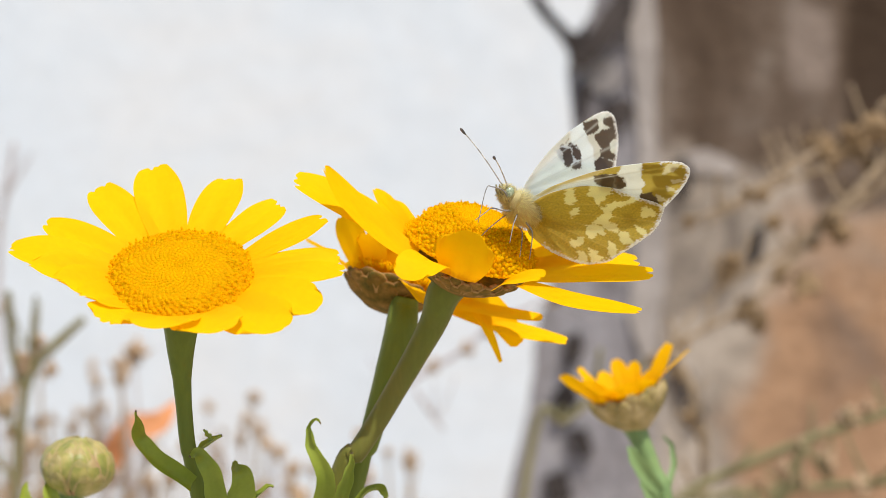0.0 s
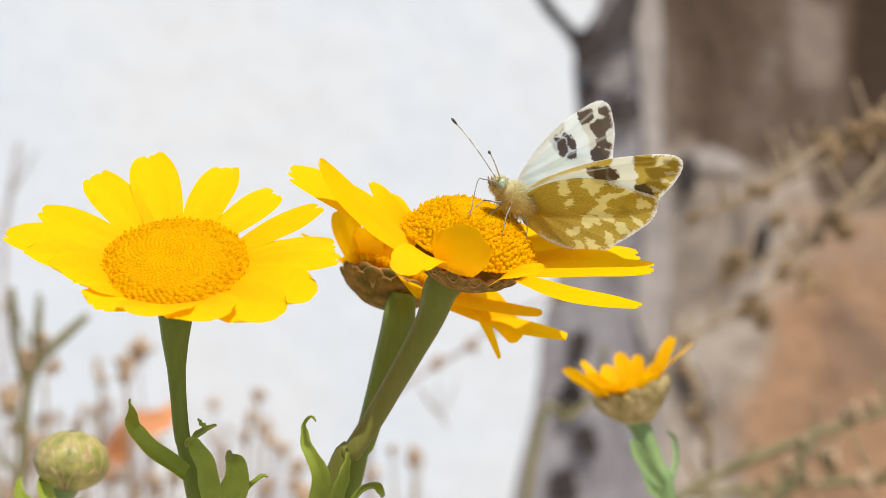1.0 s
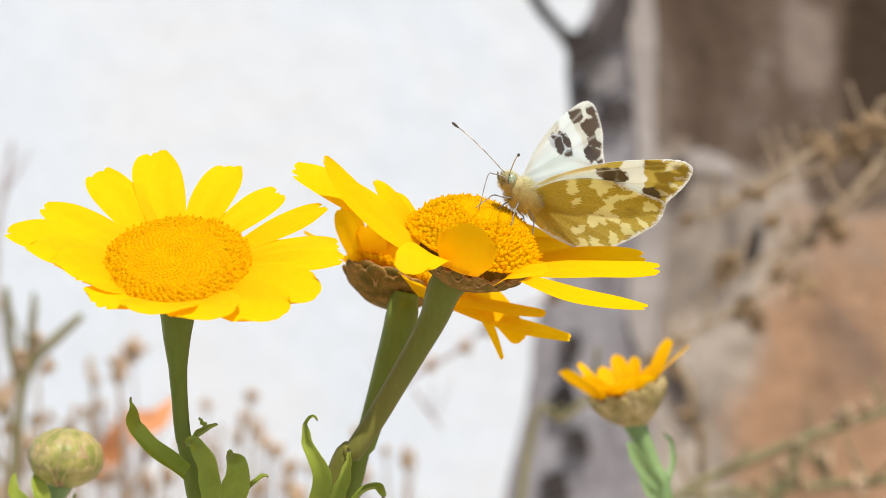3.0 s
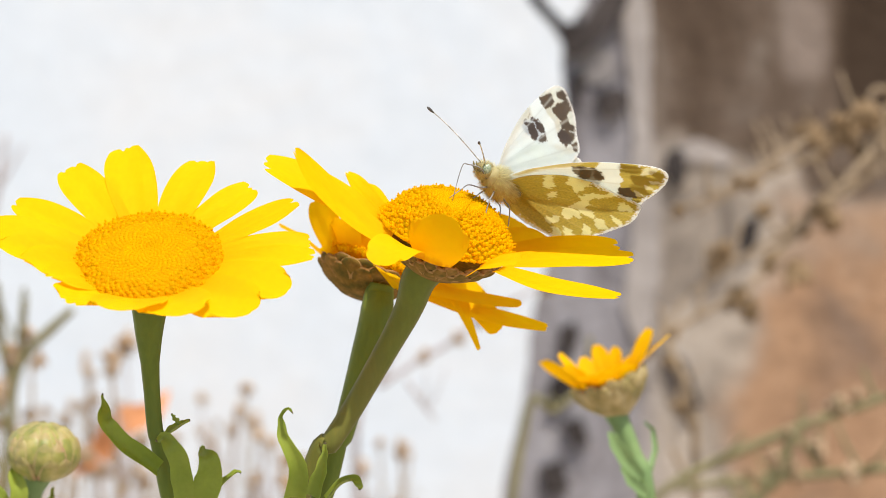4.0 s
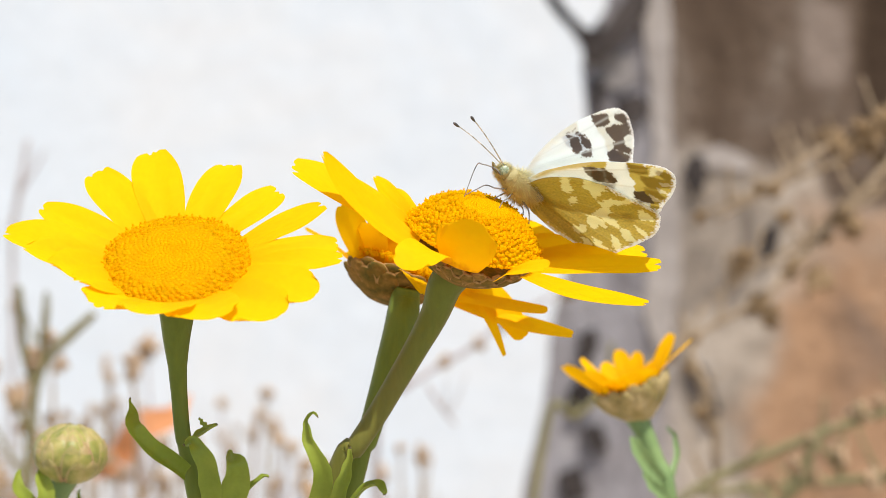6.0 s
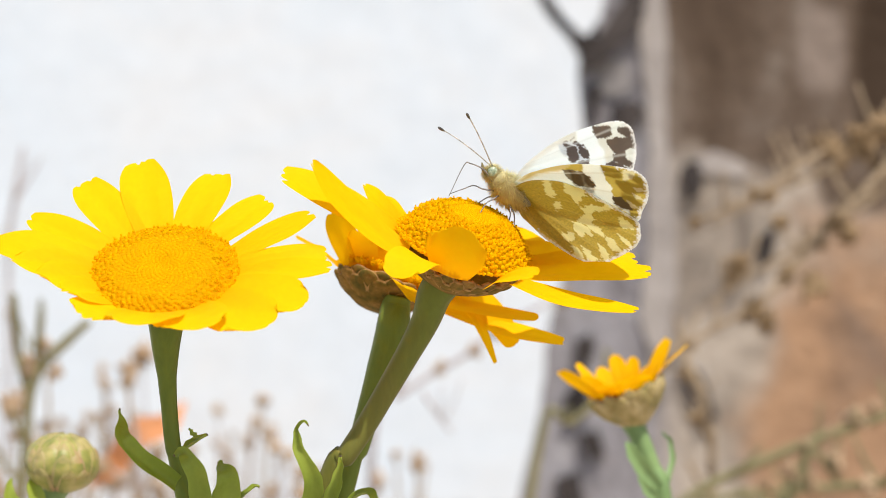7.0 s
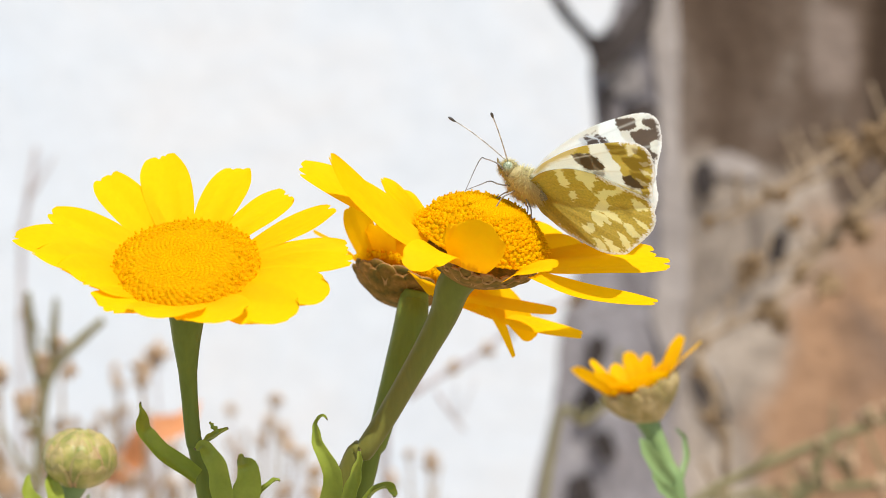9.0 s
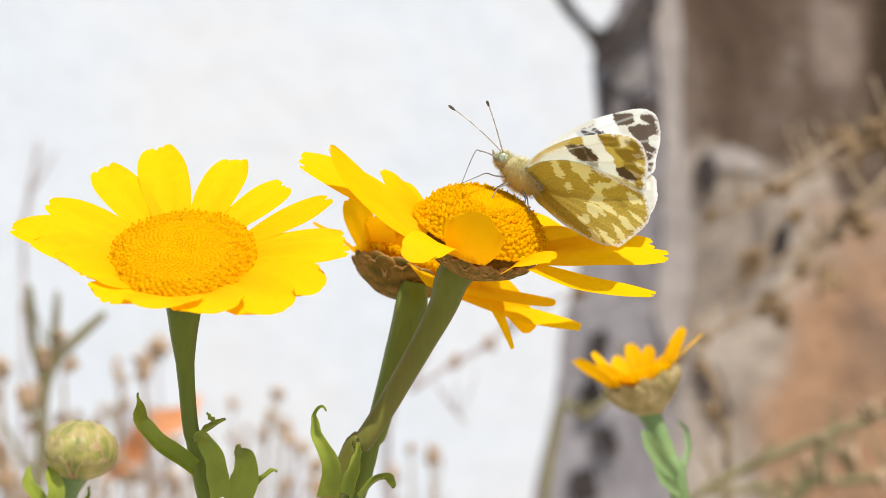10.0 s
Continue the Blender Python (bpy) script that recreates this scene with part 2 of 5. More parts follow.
def old_wall_material():
    """Grey lime render, brown where rain has stained it above, bare orange clay lower down; edges of the stains are soft and uneven."""
    m, nt, b = material("old_wall", 0.92, 0.08)
    tc = nt.nodes.new("ShaderNodeTexCoord")
    sep = nt.nodes.new("ShaderNodeSeparateXYZ")
    nt.links.new(tc.outputs["Object"], sep.inputs[0])

    def band(axis, low, high):
        r = nt.nodes.new("ShaderNodeMapRange")
        r.interpolation_type = "SMOOTHSTEP"
        r.inputs["From Min"].default_value, r.inputs["From Max"].default_value = low, high
        nt.links.new(sep.outputs[axis], r.inputs[0])
        return r.outputs[0]

    def times(a, c, op="MULTIPLY"):
        n = nt.nodes.new("ShaderNodeMath")
        n.operation = op
        for sock, v in ((n.inputs[0], a), (n.inputs[1], c)):
            if isinstance(v, (int, float)):
                sock.default_value = v
            else:
                nt.links.new(v, sock)
        return n.outputs[0]

    def uneven(mask, scale, stretch, low, high):
        n = times(times(noise_node(nt, scale, 5, 0.6, stretch), -0.5, "ADD"), 1.9)
        r = nt.nodes.new("ShaderNodeMapRange")
        r.interpolation_type = "SMOOTHSTEP"
        r.inputs["From Min"].default_value, r.inputs["From Max"].default_value = low, high
        nt.links.new(times(mask, n, "ADD"), r.inputs[0])
        return r.outputs[0]

    grey = ramp(nt, noise_node(nt, 17, 6, 0.66, (1, 1, 0.6), distort=0.9),
                [(0.32, (0.19, 0.155, 0.125)), (0.46, (0.35, 0.290, 0.230)), (0.60, (0.46, 0.385, 0.31)), (0.74, (0.54, 0.47, 0.395))])
    brown = ramp(nt, noise_node(nt, 13, 5, 0.6, (1.0, 1.0, 0.35), distort=0.5),
                 [(0.3, (0.056, 0.036, 0.024)), (0.46, (0.098, 0.067, 0.046)), (0.60, (0.132, 0.095, 0.069)), (0.71, (0.21, 0.167, 0.132))])
    clay = ramp(nt, noise_node(nt, 9, 6, 0.6, distort=0.5),
                [(0.3, (0.21, 0.145, 0.105)), (0.5, (0.36, 0.215, 0.125)), (0.62, (0.42, 0.255, 0.150)), (0.8, (0.42, 0.34, 0.27))])
    old_grey = ramp(nt, noise_node(nt, 24, 6, 0.66, (1, 1, 0.7), distort=1.0),
                    [(0.34, (0.12, 0.106, 0.106)), (0.46, (0.245, 0.225, 0.23)), (0.62, (0.33, 0.31, 0.315)), (0.75, (0.42, 0.40, 0.40))])
    grey = mixed(nt, band("X", 0.172, 0.135), grey, old_grey)
    above = times(band("X", 0.150, 0.159), band("Z", 0.463, 0.553))
    below = times(band("X", 0.172, 0.270), band("Z", 0.524, 0.377))
    col = mixed(nt, uneven(below, 8, (1, 1, 1), 0.25, 0.75), grey, clay)
    above = times(above, times(band("X", 0.240, 0.281), band("Z", 0.434, 0.512)), "MAXIMUM")
    col = mixed(nt, uneven(above, 11, (1, 1, 0.45), 0.20, 0.60), col, brown)
    patch = times(times(band("X", 0.242, 0.262), band("X", 0.295, 0.277)), times(band("Z", 0.553, 0.577), band("Z", 0.639, 0.614)))
    col = mixed(nt, times(uneven(patch, 16, (1, 1, 0.6), 0.2, 1.1), 0.7), col, (0.28, 0.22, 0.18))
    # darker brown towards the upper right
    dark_right = times(band("X", 0.281, 0.305), band("Z", 0.491, 0.540))
    col = mixed(nt, times(uneven(dark_right, 12, (1, 1, 0.4), 0.2, 0.8), 0.85), col, (0.048, 0.031, 0.020))
    grain = ramp(nt, noise_node(nt, 110, 4, 0.7), [(0.3, (0.72,) * 3), (0.65, (1, 1, 1))])
    col = mixed(nt, 1.0, col, grain, "MULTIPLY")
    nt.links.new(col, b.inputs["Base Color"])
    bump(nt, b, noise_node(nt, 40, 6, 0.6), 0.7, 0.008)
    return m


OLD_WALL = old_wall_material()
GAP_DARK = wall_material("dark_gap_sheet", [(0.3, (0.018, 0.015, 0.014)), (0.7, (0.085, 0.070, 0.063))], 30, 0.7)
LIME = wall_material("pale_lime_skin", [(0.3, (0.28, 0.245, 0.22)), (0.7, (0.40, 0.355, 0.32))], 14, 0.8)

ground_verts = [Vector((x, y, 0.0)) for x, y in ((-300, -300), (300, -300), (300, 300), (-300, 300))]
tagged(new("ground", mesh_of("ground", ground_verts, [(0, 1, 2, 3)], EARTH)), "pale dry earth with sparse weeds", "ground", kind="structure")

WALL_Y = 1.2
bm = bmesh.new()
bmesh.ops.create_cube(bm, size=1.0)
bmesh.ops.scale(bm, vec=(7.0, 0.4, 2.6), verts=bm.verts)
bmesh.ops.translate(bm, vec=(0, WALL_Y + 0.2, 1.3), verts=bm.verts)
me = bpy.data.meshes.new("wall_back")
bm.to_mesh(me)
bm.free()
me.materials.append(OLD_WALL)
tagged(new("wall_back", me), "old wall with grey render and broken whitewash", "wall", kind="structure")

# whitewashed plaster, broken off along its right edge
ragged_slab("plaster_white", [(-3.450, -0.000), (-3.450, 2.541), (0.120, 2.541), (0.113, 0.654), (0.104, 0.621), (0.091, 0.601), (0.093, 0.564), (0.096, 0.528), (0.088, 0.467), (0.082, 0.434), (0.072, 0.402), (0.065, 0.361), (0.057, 0.320), (0.049, 0.271), (0.039, 0.182), (0.031, -0.000)],
            WALL_Y - 0.012, 0.0119, WHITEWASH, "whitewashed plaster with a broken edge, sunlit", jag=0.006)
ragged_slab("plaster_pale", [(0.137, 0.751), (0.153, 0.751), (0.157, 0.605), (0.155, 0.532), (0.165, 0.418), (0.149, 0.345), (0.137, 0.402), (0.141, 0.524), (0.135, 0.589)],
            WALL_Y - 0.004, 0.0039, LIME, "pale strip of old lime", jag=0.008, seed=6)
GREY_LIME = wall_material("grey_lime", [(0.3, (0.20, 0.18, 0.17)), (0.7, (0.34, 0.31, 0.29))], 40, 0.8)
ragged_slab("plaster_pale", [(0.108, 0.584), (0.120, 0.589), (0.131, 0.585), (0.132, 0.568), (0.122, 0.559), (0.111, 0.564)], WALL_Y - 0.003, 0.0029, GREY_LIME, "pale grey patch of old lime", jag=0.008, seed=36)
ragged_slab("plaster_pale", [(0.175, 0.515), (0.190, 0.521), (0.204, 0.518), (0.218, 0.509), (0.210, 0.502), (0.179, 0.503)], WALL_Y - 0.003, 0.0029, wall_material("beige_lime", [(0.3, (0.28, 0.24, 0.21)), (0.7, (0.42, 0.37, 0.33))], 20, 0.8), "pale patch of old lime", jag=0.008, seed=33)
# thin dark sheets laid on the wall for gaps and the crack that runs up into the whitewash
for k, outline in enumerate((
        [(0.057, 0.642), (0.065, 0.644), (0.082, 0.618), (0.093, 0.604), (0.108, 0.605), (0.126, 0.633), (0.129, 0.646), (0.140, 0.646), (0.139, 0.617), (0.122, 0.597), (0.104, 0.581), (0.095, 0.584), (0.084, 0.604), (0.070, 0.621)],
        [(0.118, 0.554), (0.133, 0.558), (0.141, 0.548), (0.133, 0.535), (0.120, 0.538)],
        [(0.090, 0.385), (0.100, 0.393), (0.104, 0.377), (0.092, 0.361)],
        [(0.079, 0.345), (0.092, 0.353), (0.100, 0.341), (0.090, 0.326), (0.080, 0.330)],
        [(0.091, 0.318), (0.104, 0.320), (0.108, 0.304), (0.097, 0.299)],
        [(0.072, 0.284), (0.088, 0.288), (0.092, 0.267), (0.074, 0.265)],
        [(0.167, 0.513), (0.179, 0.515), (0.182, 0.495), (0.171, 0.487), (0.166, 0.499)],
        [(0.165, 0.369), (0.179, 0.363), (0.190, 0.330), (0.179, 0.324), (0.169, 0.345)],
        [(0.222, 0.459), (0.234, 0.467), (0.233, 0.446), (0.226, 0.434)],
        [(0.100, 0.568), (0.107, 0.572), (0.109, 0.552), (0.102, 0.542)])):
    ragged_slab("wall_gap_sheet", outline, WALL_Y - 0.0130 if k == 0 else WALL_Y - 0.0075, 0.0074 if k else 0.0129, GAP_DARK,
                "dark sheet for a gap in the broken plaster", jag=0.004, fine=0.002, seed=10 + k)

# ---- the flowers ----
YELLOW = np.array((0.96, 0.635, 0.003))
DEEP = np.array((0.98, 0.635, 0.002))


def petal_mesh(face, centre, base, r0, tip, bulge, width, twist, end, turn=0, hang=0, seed=0, tint=YELLOW):
    """A ray petal from the ring r0 out to its tip (mm), arched by bulge, end: how broad its tip stays; two or three blunt teeth.
    turn: degrees by which its root is set round the ring; hang: mm by which it rises before it droops."""
    rnd = random.Random(seed)
    nu, nv = 22, 16
    to = face.transposed() @ ((M(*tip) - centre) * 1000)
    phi = math.atan2(to.y, to.x) + radians(turn)
    root = Vector((r0 * math.cos(phi), r0 * math.sin(phi), -0.5))
    along = (to - root).normalized()
    length = (to - root).length
    nrm = Vector((0, 0, 1))
    nrm = (nrm - along * nrm.dot(along)).normalized()
    nrm = (Matrix.Rotation(radians(twist), 3, along) @ nrm).normalized()
    mid = root.lerp(to, 0.5) + nrm * bulge * 2 + face.transposed() @ Vector((0, 0, hang))
    blunt = end >= 0.7    # broad tips are round and smooth
    ragged = 0.12 if blunt else 1.0
    calm = 0.35 if blunt else 1.0
    cuts = [rnd.uniform(-0.45, -0.05), rnd.uniform(0.1, 0.55)]
    depth = [rnd.uniform(0.07, 0.18) * ragged, rnd.uniform(0.02, 0.10) * ragged]
    lean = rnd.uniform(-0.08, 0.08)
    wob = rnd.uniform(-1, 1)
    grid, tints = [], []
    for i in range(nu + 1):
        u = i / nu
        p = root * (1 - u) ** 2 + mid * (2 * u * (1 - u)) + to * u * u
        t = ((mid - root) * (1 - u) + (to - mid) * u).normalized()
        side = t.cross(nrm).normalized()
        nn = side.cross(t)
        w = width / 2 * (0.62 + 0.38 * math.sin(math.pi / 2 * min(1, u / 0.60))) * (1 - (1 - end) * max(0, (u - 0.62) / 0.38) ** 2.0)
        row = []
        for j in range(nv + 1):
            v = -1 + 2 * j / nv
            tooth = sum(-dp * math.exp(-((v - c) / 0.13) ** 2) for c, dp in zip(cuts, depth)) - ((0.55 if end > 0.8 else 0.30) * (1 - math.sqrt(max(0.0, 1 - v * v))) if blunt else 0.09 * abs(v) ** 3.0) + lean * v
            pull = tooth * max(0, (u - 0.70) / 0.30) ** 2 * width
            groove = -0.09 * math.cos(v * math.pi * 2.0) * math.sin(math.pi * min(1, u * 1.1))
            pleat = 0.018 * math.sin(v * 21 + wob * 5) * math.sin(math.pi * u)
            ripple = 0.10 * math.sin(u * 5 + wob * 3) * v + 0.05 * math.sin(u * 11 + wob * 7) * v * v
            h = 0.045 * width * v * v + (groove + pleat + ripple) * calm
            row.append(p + side * (v * w) + nn * h + t * pull)
            shade = 1 - 0.10 * (1 - u) ** 3 + 0.03 * rnd.uniform(-1, 1)
            tints.append(tint * np.array((1, shade * (0.95 + 0.05 * u), 1)))
        grid.append(row)
    flat = [q for row in grid for q in row]
    n = len(flat)
    thick = 0.010
    verts, k = [], nv + 1
    for i in range(nu + 1):
        for j in range(nv + 1):
            a, b = grid[min(i + 1, nu)][j] - grid[max(i - 1, 0)][j], grid[i][min(j + 1, nv)] - grid[i][max(j - 1, 0)]
            verts.append(a.cross(b).normalized() * thick)
    under = [q + o for q, o in zip(flat, verts)]
    turned = [face @ (q / 1000) + centre - base for q in flat + under]
    faces = []
    for i in range(nu):
        for j in range(nv):
            a = i * k + j
            faces.append((a, a + k, a + k + 1, a + 1))
            faces.append((n + a, n + a + 1, n + a + k + 1, n + a + k))
    rim = [i * k for i in range(nu + 1)] + [nu * k + j for j in range(1, k)] + [i * k + nv for i in range(nu - 1, -1, -1)] + list(range(nv - 1, 0, -1))
    body = len(faces)
    for a, b in zip(rim, rim[1:] + rim[:1]):
        faces.append((a, n + a, n + b, b))
    return mesh_of("petal", turned, faces, PETAL, np.array(tints + tints), rim=body)


def disc_mesh(face, centre, base, radius, dome, count, seed=0, tall=1.0, dimple=0.0, ripe=0.3):
    """The flower's middle: tube florets in spirals, open and starry towards the rim, small closed buds from ripe inwards."""
    rnd = random.Random(seed)
    verts, faces, tints = [], [], []

    def height(r):
        x = min(1.0, r / radius)
        return dome * (1 - x ** 2.6) ** 0.75 - dimple * math.exp(-(x / 0.16) ** 2)

    rows, seg = 12, 48
    vs = []
    for i in range(rows + 1):
        r = radius * 0.97 * i / rows
        for k in range(seg):
            a = 2 * math.pi * k / seg
            vs.append(Vector((r * math.cos(a), r * math.sin(a), height(r) + 0.30 * min(1, r / radius / 0.7) ** 4)))
    fs = [(i * seg + k, (i + 1) * seg + k, (i + 1) * seg + (k + 1) % seg, i * seg + (k + 1) % seg) for i in range(rows) for k in range(seg)]
    cushion = mesh_of("disc", [face @ (q / 1000) + centre - base for q in vs], fs, FLORET, np.array([YELLOW] * len(vs)))
    power = 0.60
    for n in range(count):
        q = (n + 0.5) / count
        r = radius * q ** power
        gap = math.sqrt(2 * math.pi * power * radius ** 2 * q ** (2 * power - 1) / count)
        openness = min(1, max(0, (q - ripe) / 0.15))
        a = n * 2.399963 + rnd.uniform(-0.3, 0.3) * gap / (r + 1) * openness
        r = min(radius * 0.96, r + rnd.uniform(-0.25, 0.25) * gap * openness)
        slope = (height(max(0, r - 0.3)) - height(min(radius * 0.995, r + 0.3))) / 0.6
        nrm = Vector((slope * math.cos(a), slope * math.sin(a), 1)).normalized()
        nrm = (nrm + Vector((rnd.uniform(-.2, .2), rnd.uniform(-.2, .2), 0)) * openness).normalized()
        s = nrm.orthogonal().normalized()
        b = nrm.cross(s)
        wide = gap * (0.56 - 0.03 * openness)
        high = (0.30 + 0.12 * openness + rnd.uniform(0, 0.30) * openness) * tall
        c = Vector((r * math.cos(a), r * math.sin(a), height(r))) - nrm * 0.35
        tone = (YELLOW * (1 - openness * 0.3) + DEEP * openness * 0.3) * np.array((1, rnd.uniform(0.93, 1.07), 1))
        if openness < 0.5:
            tone = tone * np.array((1, 0.93, 1))
        o = len(verts)
        spin = rnd.uniform(0, 6)
        if openness > 0.5:
            sides, rings, top = 10, ((0.0, 0.85), (0.60, 0.85), (0.86, 1.0), (1.0, 1.02)), 0.98
        else:
            sides, rings, top = 6, ((0.0, 1.0), (0.6, 1.0), (0.9, 0.72)), 1.06
        for level, (h, w) in enumerate(rings):
            for k in range(sides):
                an = spin + 2 * math.pi * k / sides
                lobe = (1.08 if k % 2 else 0.80) if (openness > 0.5 and level == 3) else 1.0
                verts.append(c + nrm * (0.35 + h * high) * (1.0 if h else 0.2) + (s * math.cos(an) + b * math.sin(an)) * wide * w * lobe)
                tints.append(tone)
        last = (len(rings) - 1) * sides
        faces.extend((o + i * sides + k, o + i * sides + (k + 1) % sides, o + (i + 1) * sides + (k + 1) % sides, o + (i + 1) * sides + k)
                     for i in range(len(rings) - 1) for k in range(sides))
        tip = len(verts)
        verts.append(c + nrm * (0.35 + high * top))
        tints.append(tone * np.array((1, 0.9, 1)) if openness > 0.5 else tone)
        faces.extend((o + last + k, o + last + (k + 1) % sides, tip) for k in range(sides))
        if openness > 0.5 and rnd.random() < 0.25 + 0.4 * q ** 4:    # pollen tube and forked stigma
            o = len(verts)
            reach = rnd.uniform(0.10, 0.30) + 0.30 * q ** 6 * rnd.random()
            for h, w in ((0.35, 0.36), (0.35 + high + reach * 0.6, 0.38), (0.35 + high + reach, 0.52), (0.45 + high + reach, 0.34)):
                for k in range(5):
                    an = 2 * math.pi * k / 5
                    verts.append(c + nrm * h + (s * math.cos(an) + b * math.sin(an)) * wide * w)
                    tints.append(YELLOW * np.array((1, 0.88, 1)))
            faces.extend((o + i * 5 + k, o + i * 5 + (k + 1) % 5, o + i * 5 + 5 + (k + 1) % 5, o + i * 5 + 5 + k) for i in range(3) for k in range(5))
            faces.append(tuple(range(o + 15, o + 20)))
    turned = [face @ (q / 1000) + centre - base for q in verts]
    return cushion, mesh_of("florets", turned, faces, FLORET, np.array(tints))


def cup_mesh(face, centre, base, radius, depth, neck, mat, name="receptacle"):
    verts, faces = [], []
    rows, seg = 9, 32
    for i in range(rows + 1):
        u = i / rows
        r = neck + (radius - neck) * math.sin(u * math.pi / 2) ** 0.8
        z = -depth * (1 - u) ** 1.3 - 0.3
        for k in range(seg):
            a = 2 * math.pi * k / seg
            verts.append(face @ (Vector((r * math.cos(a), r * math.sin(a), z)) / 1000) + centre - base)
    faces = [(i * seg + k, i * seg + (k + 1) % seg, (i + 1) * seg + (k + 1) % seg, (i + 1) * seg + k) for i in range(rows) for k in range(seg)]
    faces.append(tuple(range(seg))[::-1])
    faces.append(tuple(range(rows * seg, (rows + 1) * seg)))
    return mesh_of(name, verts, faces, mat)


def bract_mesh(face, centre, base, radius, depth, neck, a0, u0, u1, half, proud, mat, edge_mat):
    """One overlapping green-brown scale on the cup, with a thin dry edge."""
    nu, nv = 7, 6
    rows, fm = [], []
    for i in range(nu + 1):
        q = i / nu
        u = u0 + (u1 - u0) * q
        uu = min(1.0, u)
        r = neck + (radius - neck) * math.sin(uu * math.pi / 2) ** 0.8 + max(0, u - 1) * 2
        z = -depth * (1 - uu) ** 1.3 + max(0, u - 1) * depth * 0.6
        w = half * (1 - 0.75 * q ** 3)
        for j in range(nv + 1):
            v = -1 + 2 * j / nv
            a = a0 + w * v
            rr = r + proud * (0.35 + 0.65 * math.sin(q * 2.4)) * (1 - 0.75 * v * v)
            rows.append(Vector((rr * math.cos(a), rr * math.sin(a), z)))
    inner = [Vector((q.x * 0.955, q.y * 0.955, q.z)) for q in rows]
    n, k = len(rows), nv + 1
    faces = []
    for i in range(nu):
        for j in range(nv):
            a = i * k + j
            faces.append((a, a + 1, a + k + 1, a + k))
            fm.append(1 if (i >= nu - 1 or j in (0, nv - 1)) else 0)
    for i in range(nu):
        for j in range(nv):
            a = n + i * k + j
            faces.append((a, a + k, a + k + 1, a + 1))
            fm.append(1)
    rim = [i * k for i in range(nu + 1)] + [nu * k + j for j in range(1, k)] + [i * k + nv for i in range(nu - 1, -1, -1)] + list(range(nv - 1, 0, -1))
    for a, b in zip(rim, rim[1:] + rim[:1]):
        faces.append((a, n + a, n + b, b))
        fm.append(1)
    verts = [face @ (q / 1000) + centre - base for q in rows + inner]
    return mesh_of("bract", verts, faces, [mat, edge_mat], face_mats=fm, rim=2 * nu * nv)


def leaf_mesh(points, widths, base, out, mat=None, thick=0.22, fold=0.5, tip=True, n=22):
    """A fleshy blade along points (mm), its upper side towards out, tip dry."""
    line = bezier([Vector(q) for q in points], n)
    nv = 6
    out = Vector(out).normalized()
    top, fm = [], []
    for i, c in enumerate(line):
        d = (line[min(i + 1, n - 1)] - line[max(i - 1, 0)]).normalized()
        side = d.cross(out).normalized()
        nn = side.cross(d)
        w = np.interp(i / (n - 1), np.linspace(0, 1, len(widths)), widths) / 2
        for j in range(nv + 1):
            v = -1 + 2 * j / nv
            top.append(c + side * (v * w) + nn * (abs(v) ** 1.5 * w * fold + 0.10 * math.cos(v * 9) * min(1, w)) + side * 0.12 * math.sin(i * 0.9 + j) * (abs(v) > 0.9))
    k, m = nv + 1, len(top)
    low = []
    for i, c in enumerate(line):
        d = (line[min(i + 1, n - 1)] - line[max(i - 1, 0)]).normalized()
        nn = d.cross(out).normalized().cross(d)
        for j in range(nv + 1):
            v = -1 + 2 * j / nv
            low.append(top[i * k + j] - nn * thick * (1.3 - v * v))
    faces = []
    for i in range(n - 1):
        for j in range(nv):
            a = i * k + j
            faces.append((a, a + 1, a + k + 1, a + k))
            faces.append((m + a, m + a + k, m + a + k + 1, m + a + 1))
            fm += [1 if (tip and i > n * 0.90) else 0] * 2
    rim = [i * k for i in range(n)] + [(n - 1) * k + j for j in range(1, k)] + [i * k + nv for i in range(n - 2, -1, -1)] + list(range(nv - 1, 0, -1))
    for a, b in zip(rim, rim[1:] + rim[:1]):
        faces.append((a, m + a, m + b, b))
        fm.append(1 if tip and (a // k > n * 0.9) else 0)
    verts = [M(*q) - base for q in top + low]
    return mesh_of("leaf", verts, faces, [mat or LEAF, LEAF_TIP], face_mats=fm, rim=2 * nv * (n - 1))


def stem_part(owner, base, points, radii, mat, n=40, name="stem", label=""):
    line = [Vector(q) for q in points]
    v, f = tube(line, radii, 16, n, ribs=0.025)
    return part(name, mesh_of(name, [M(*q) - base for q in v], f, mat), owner, label)


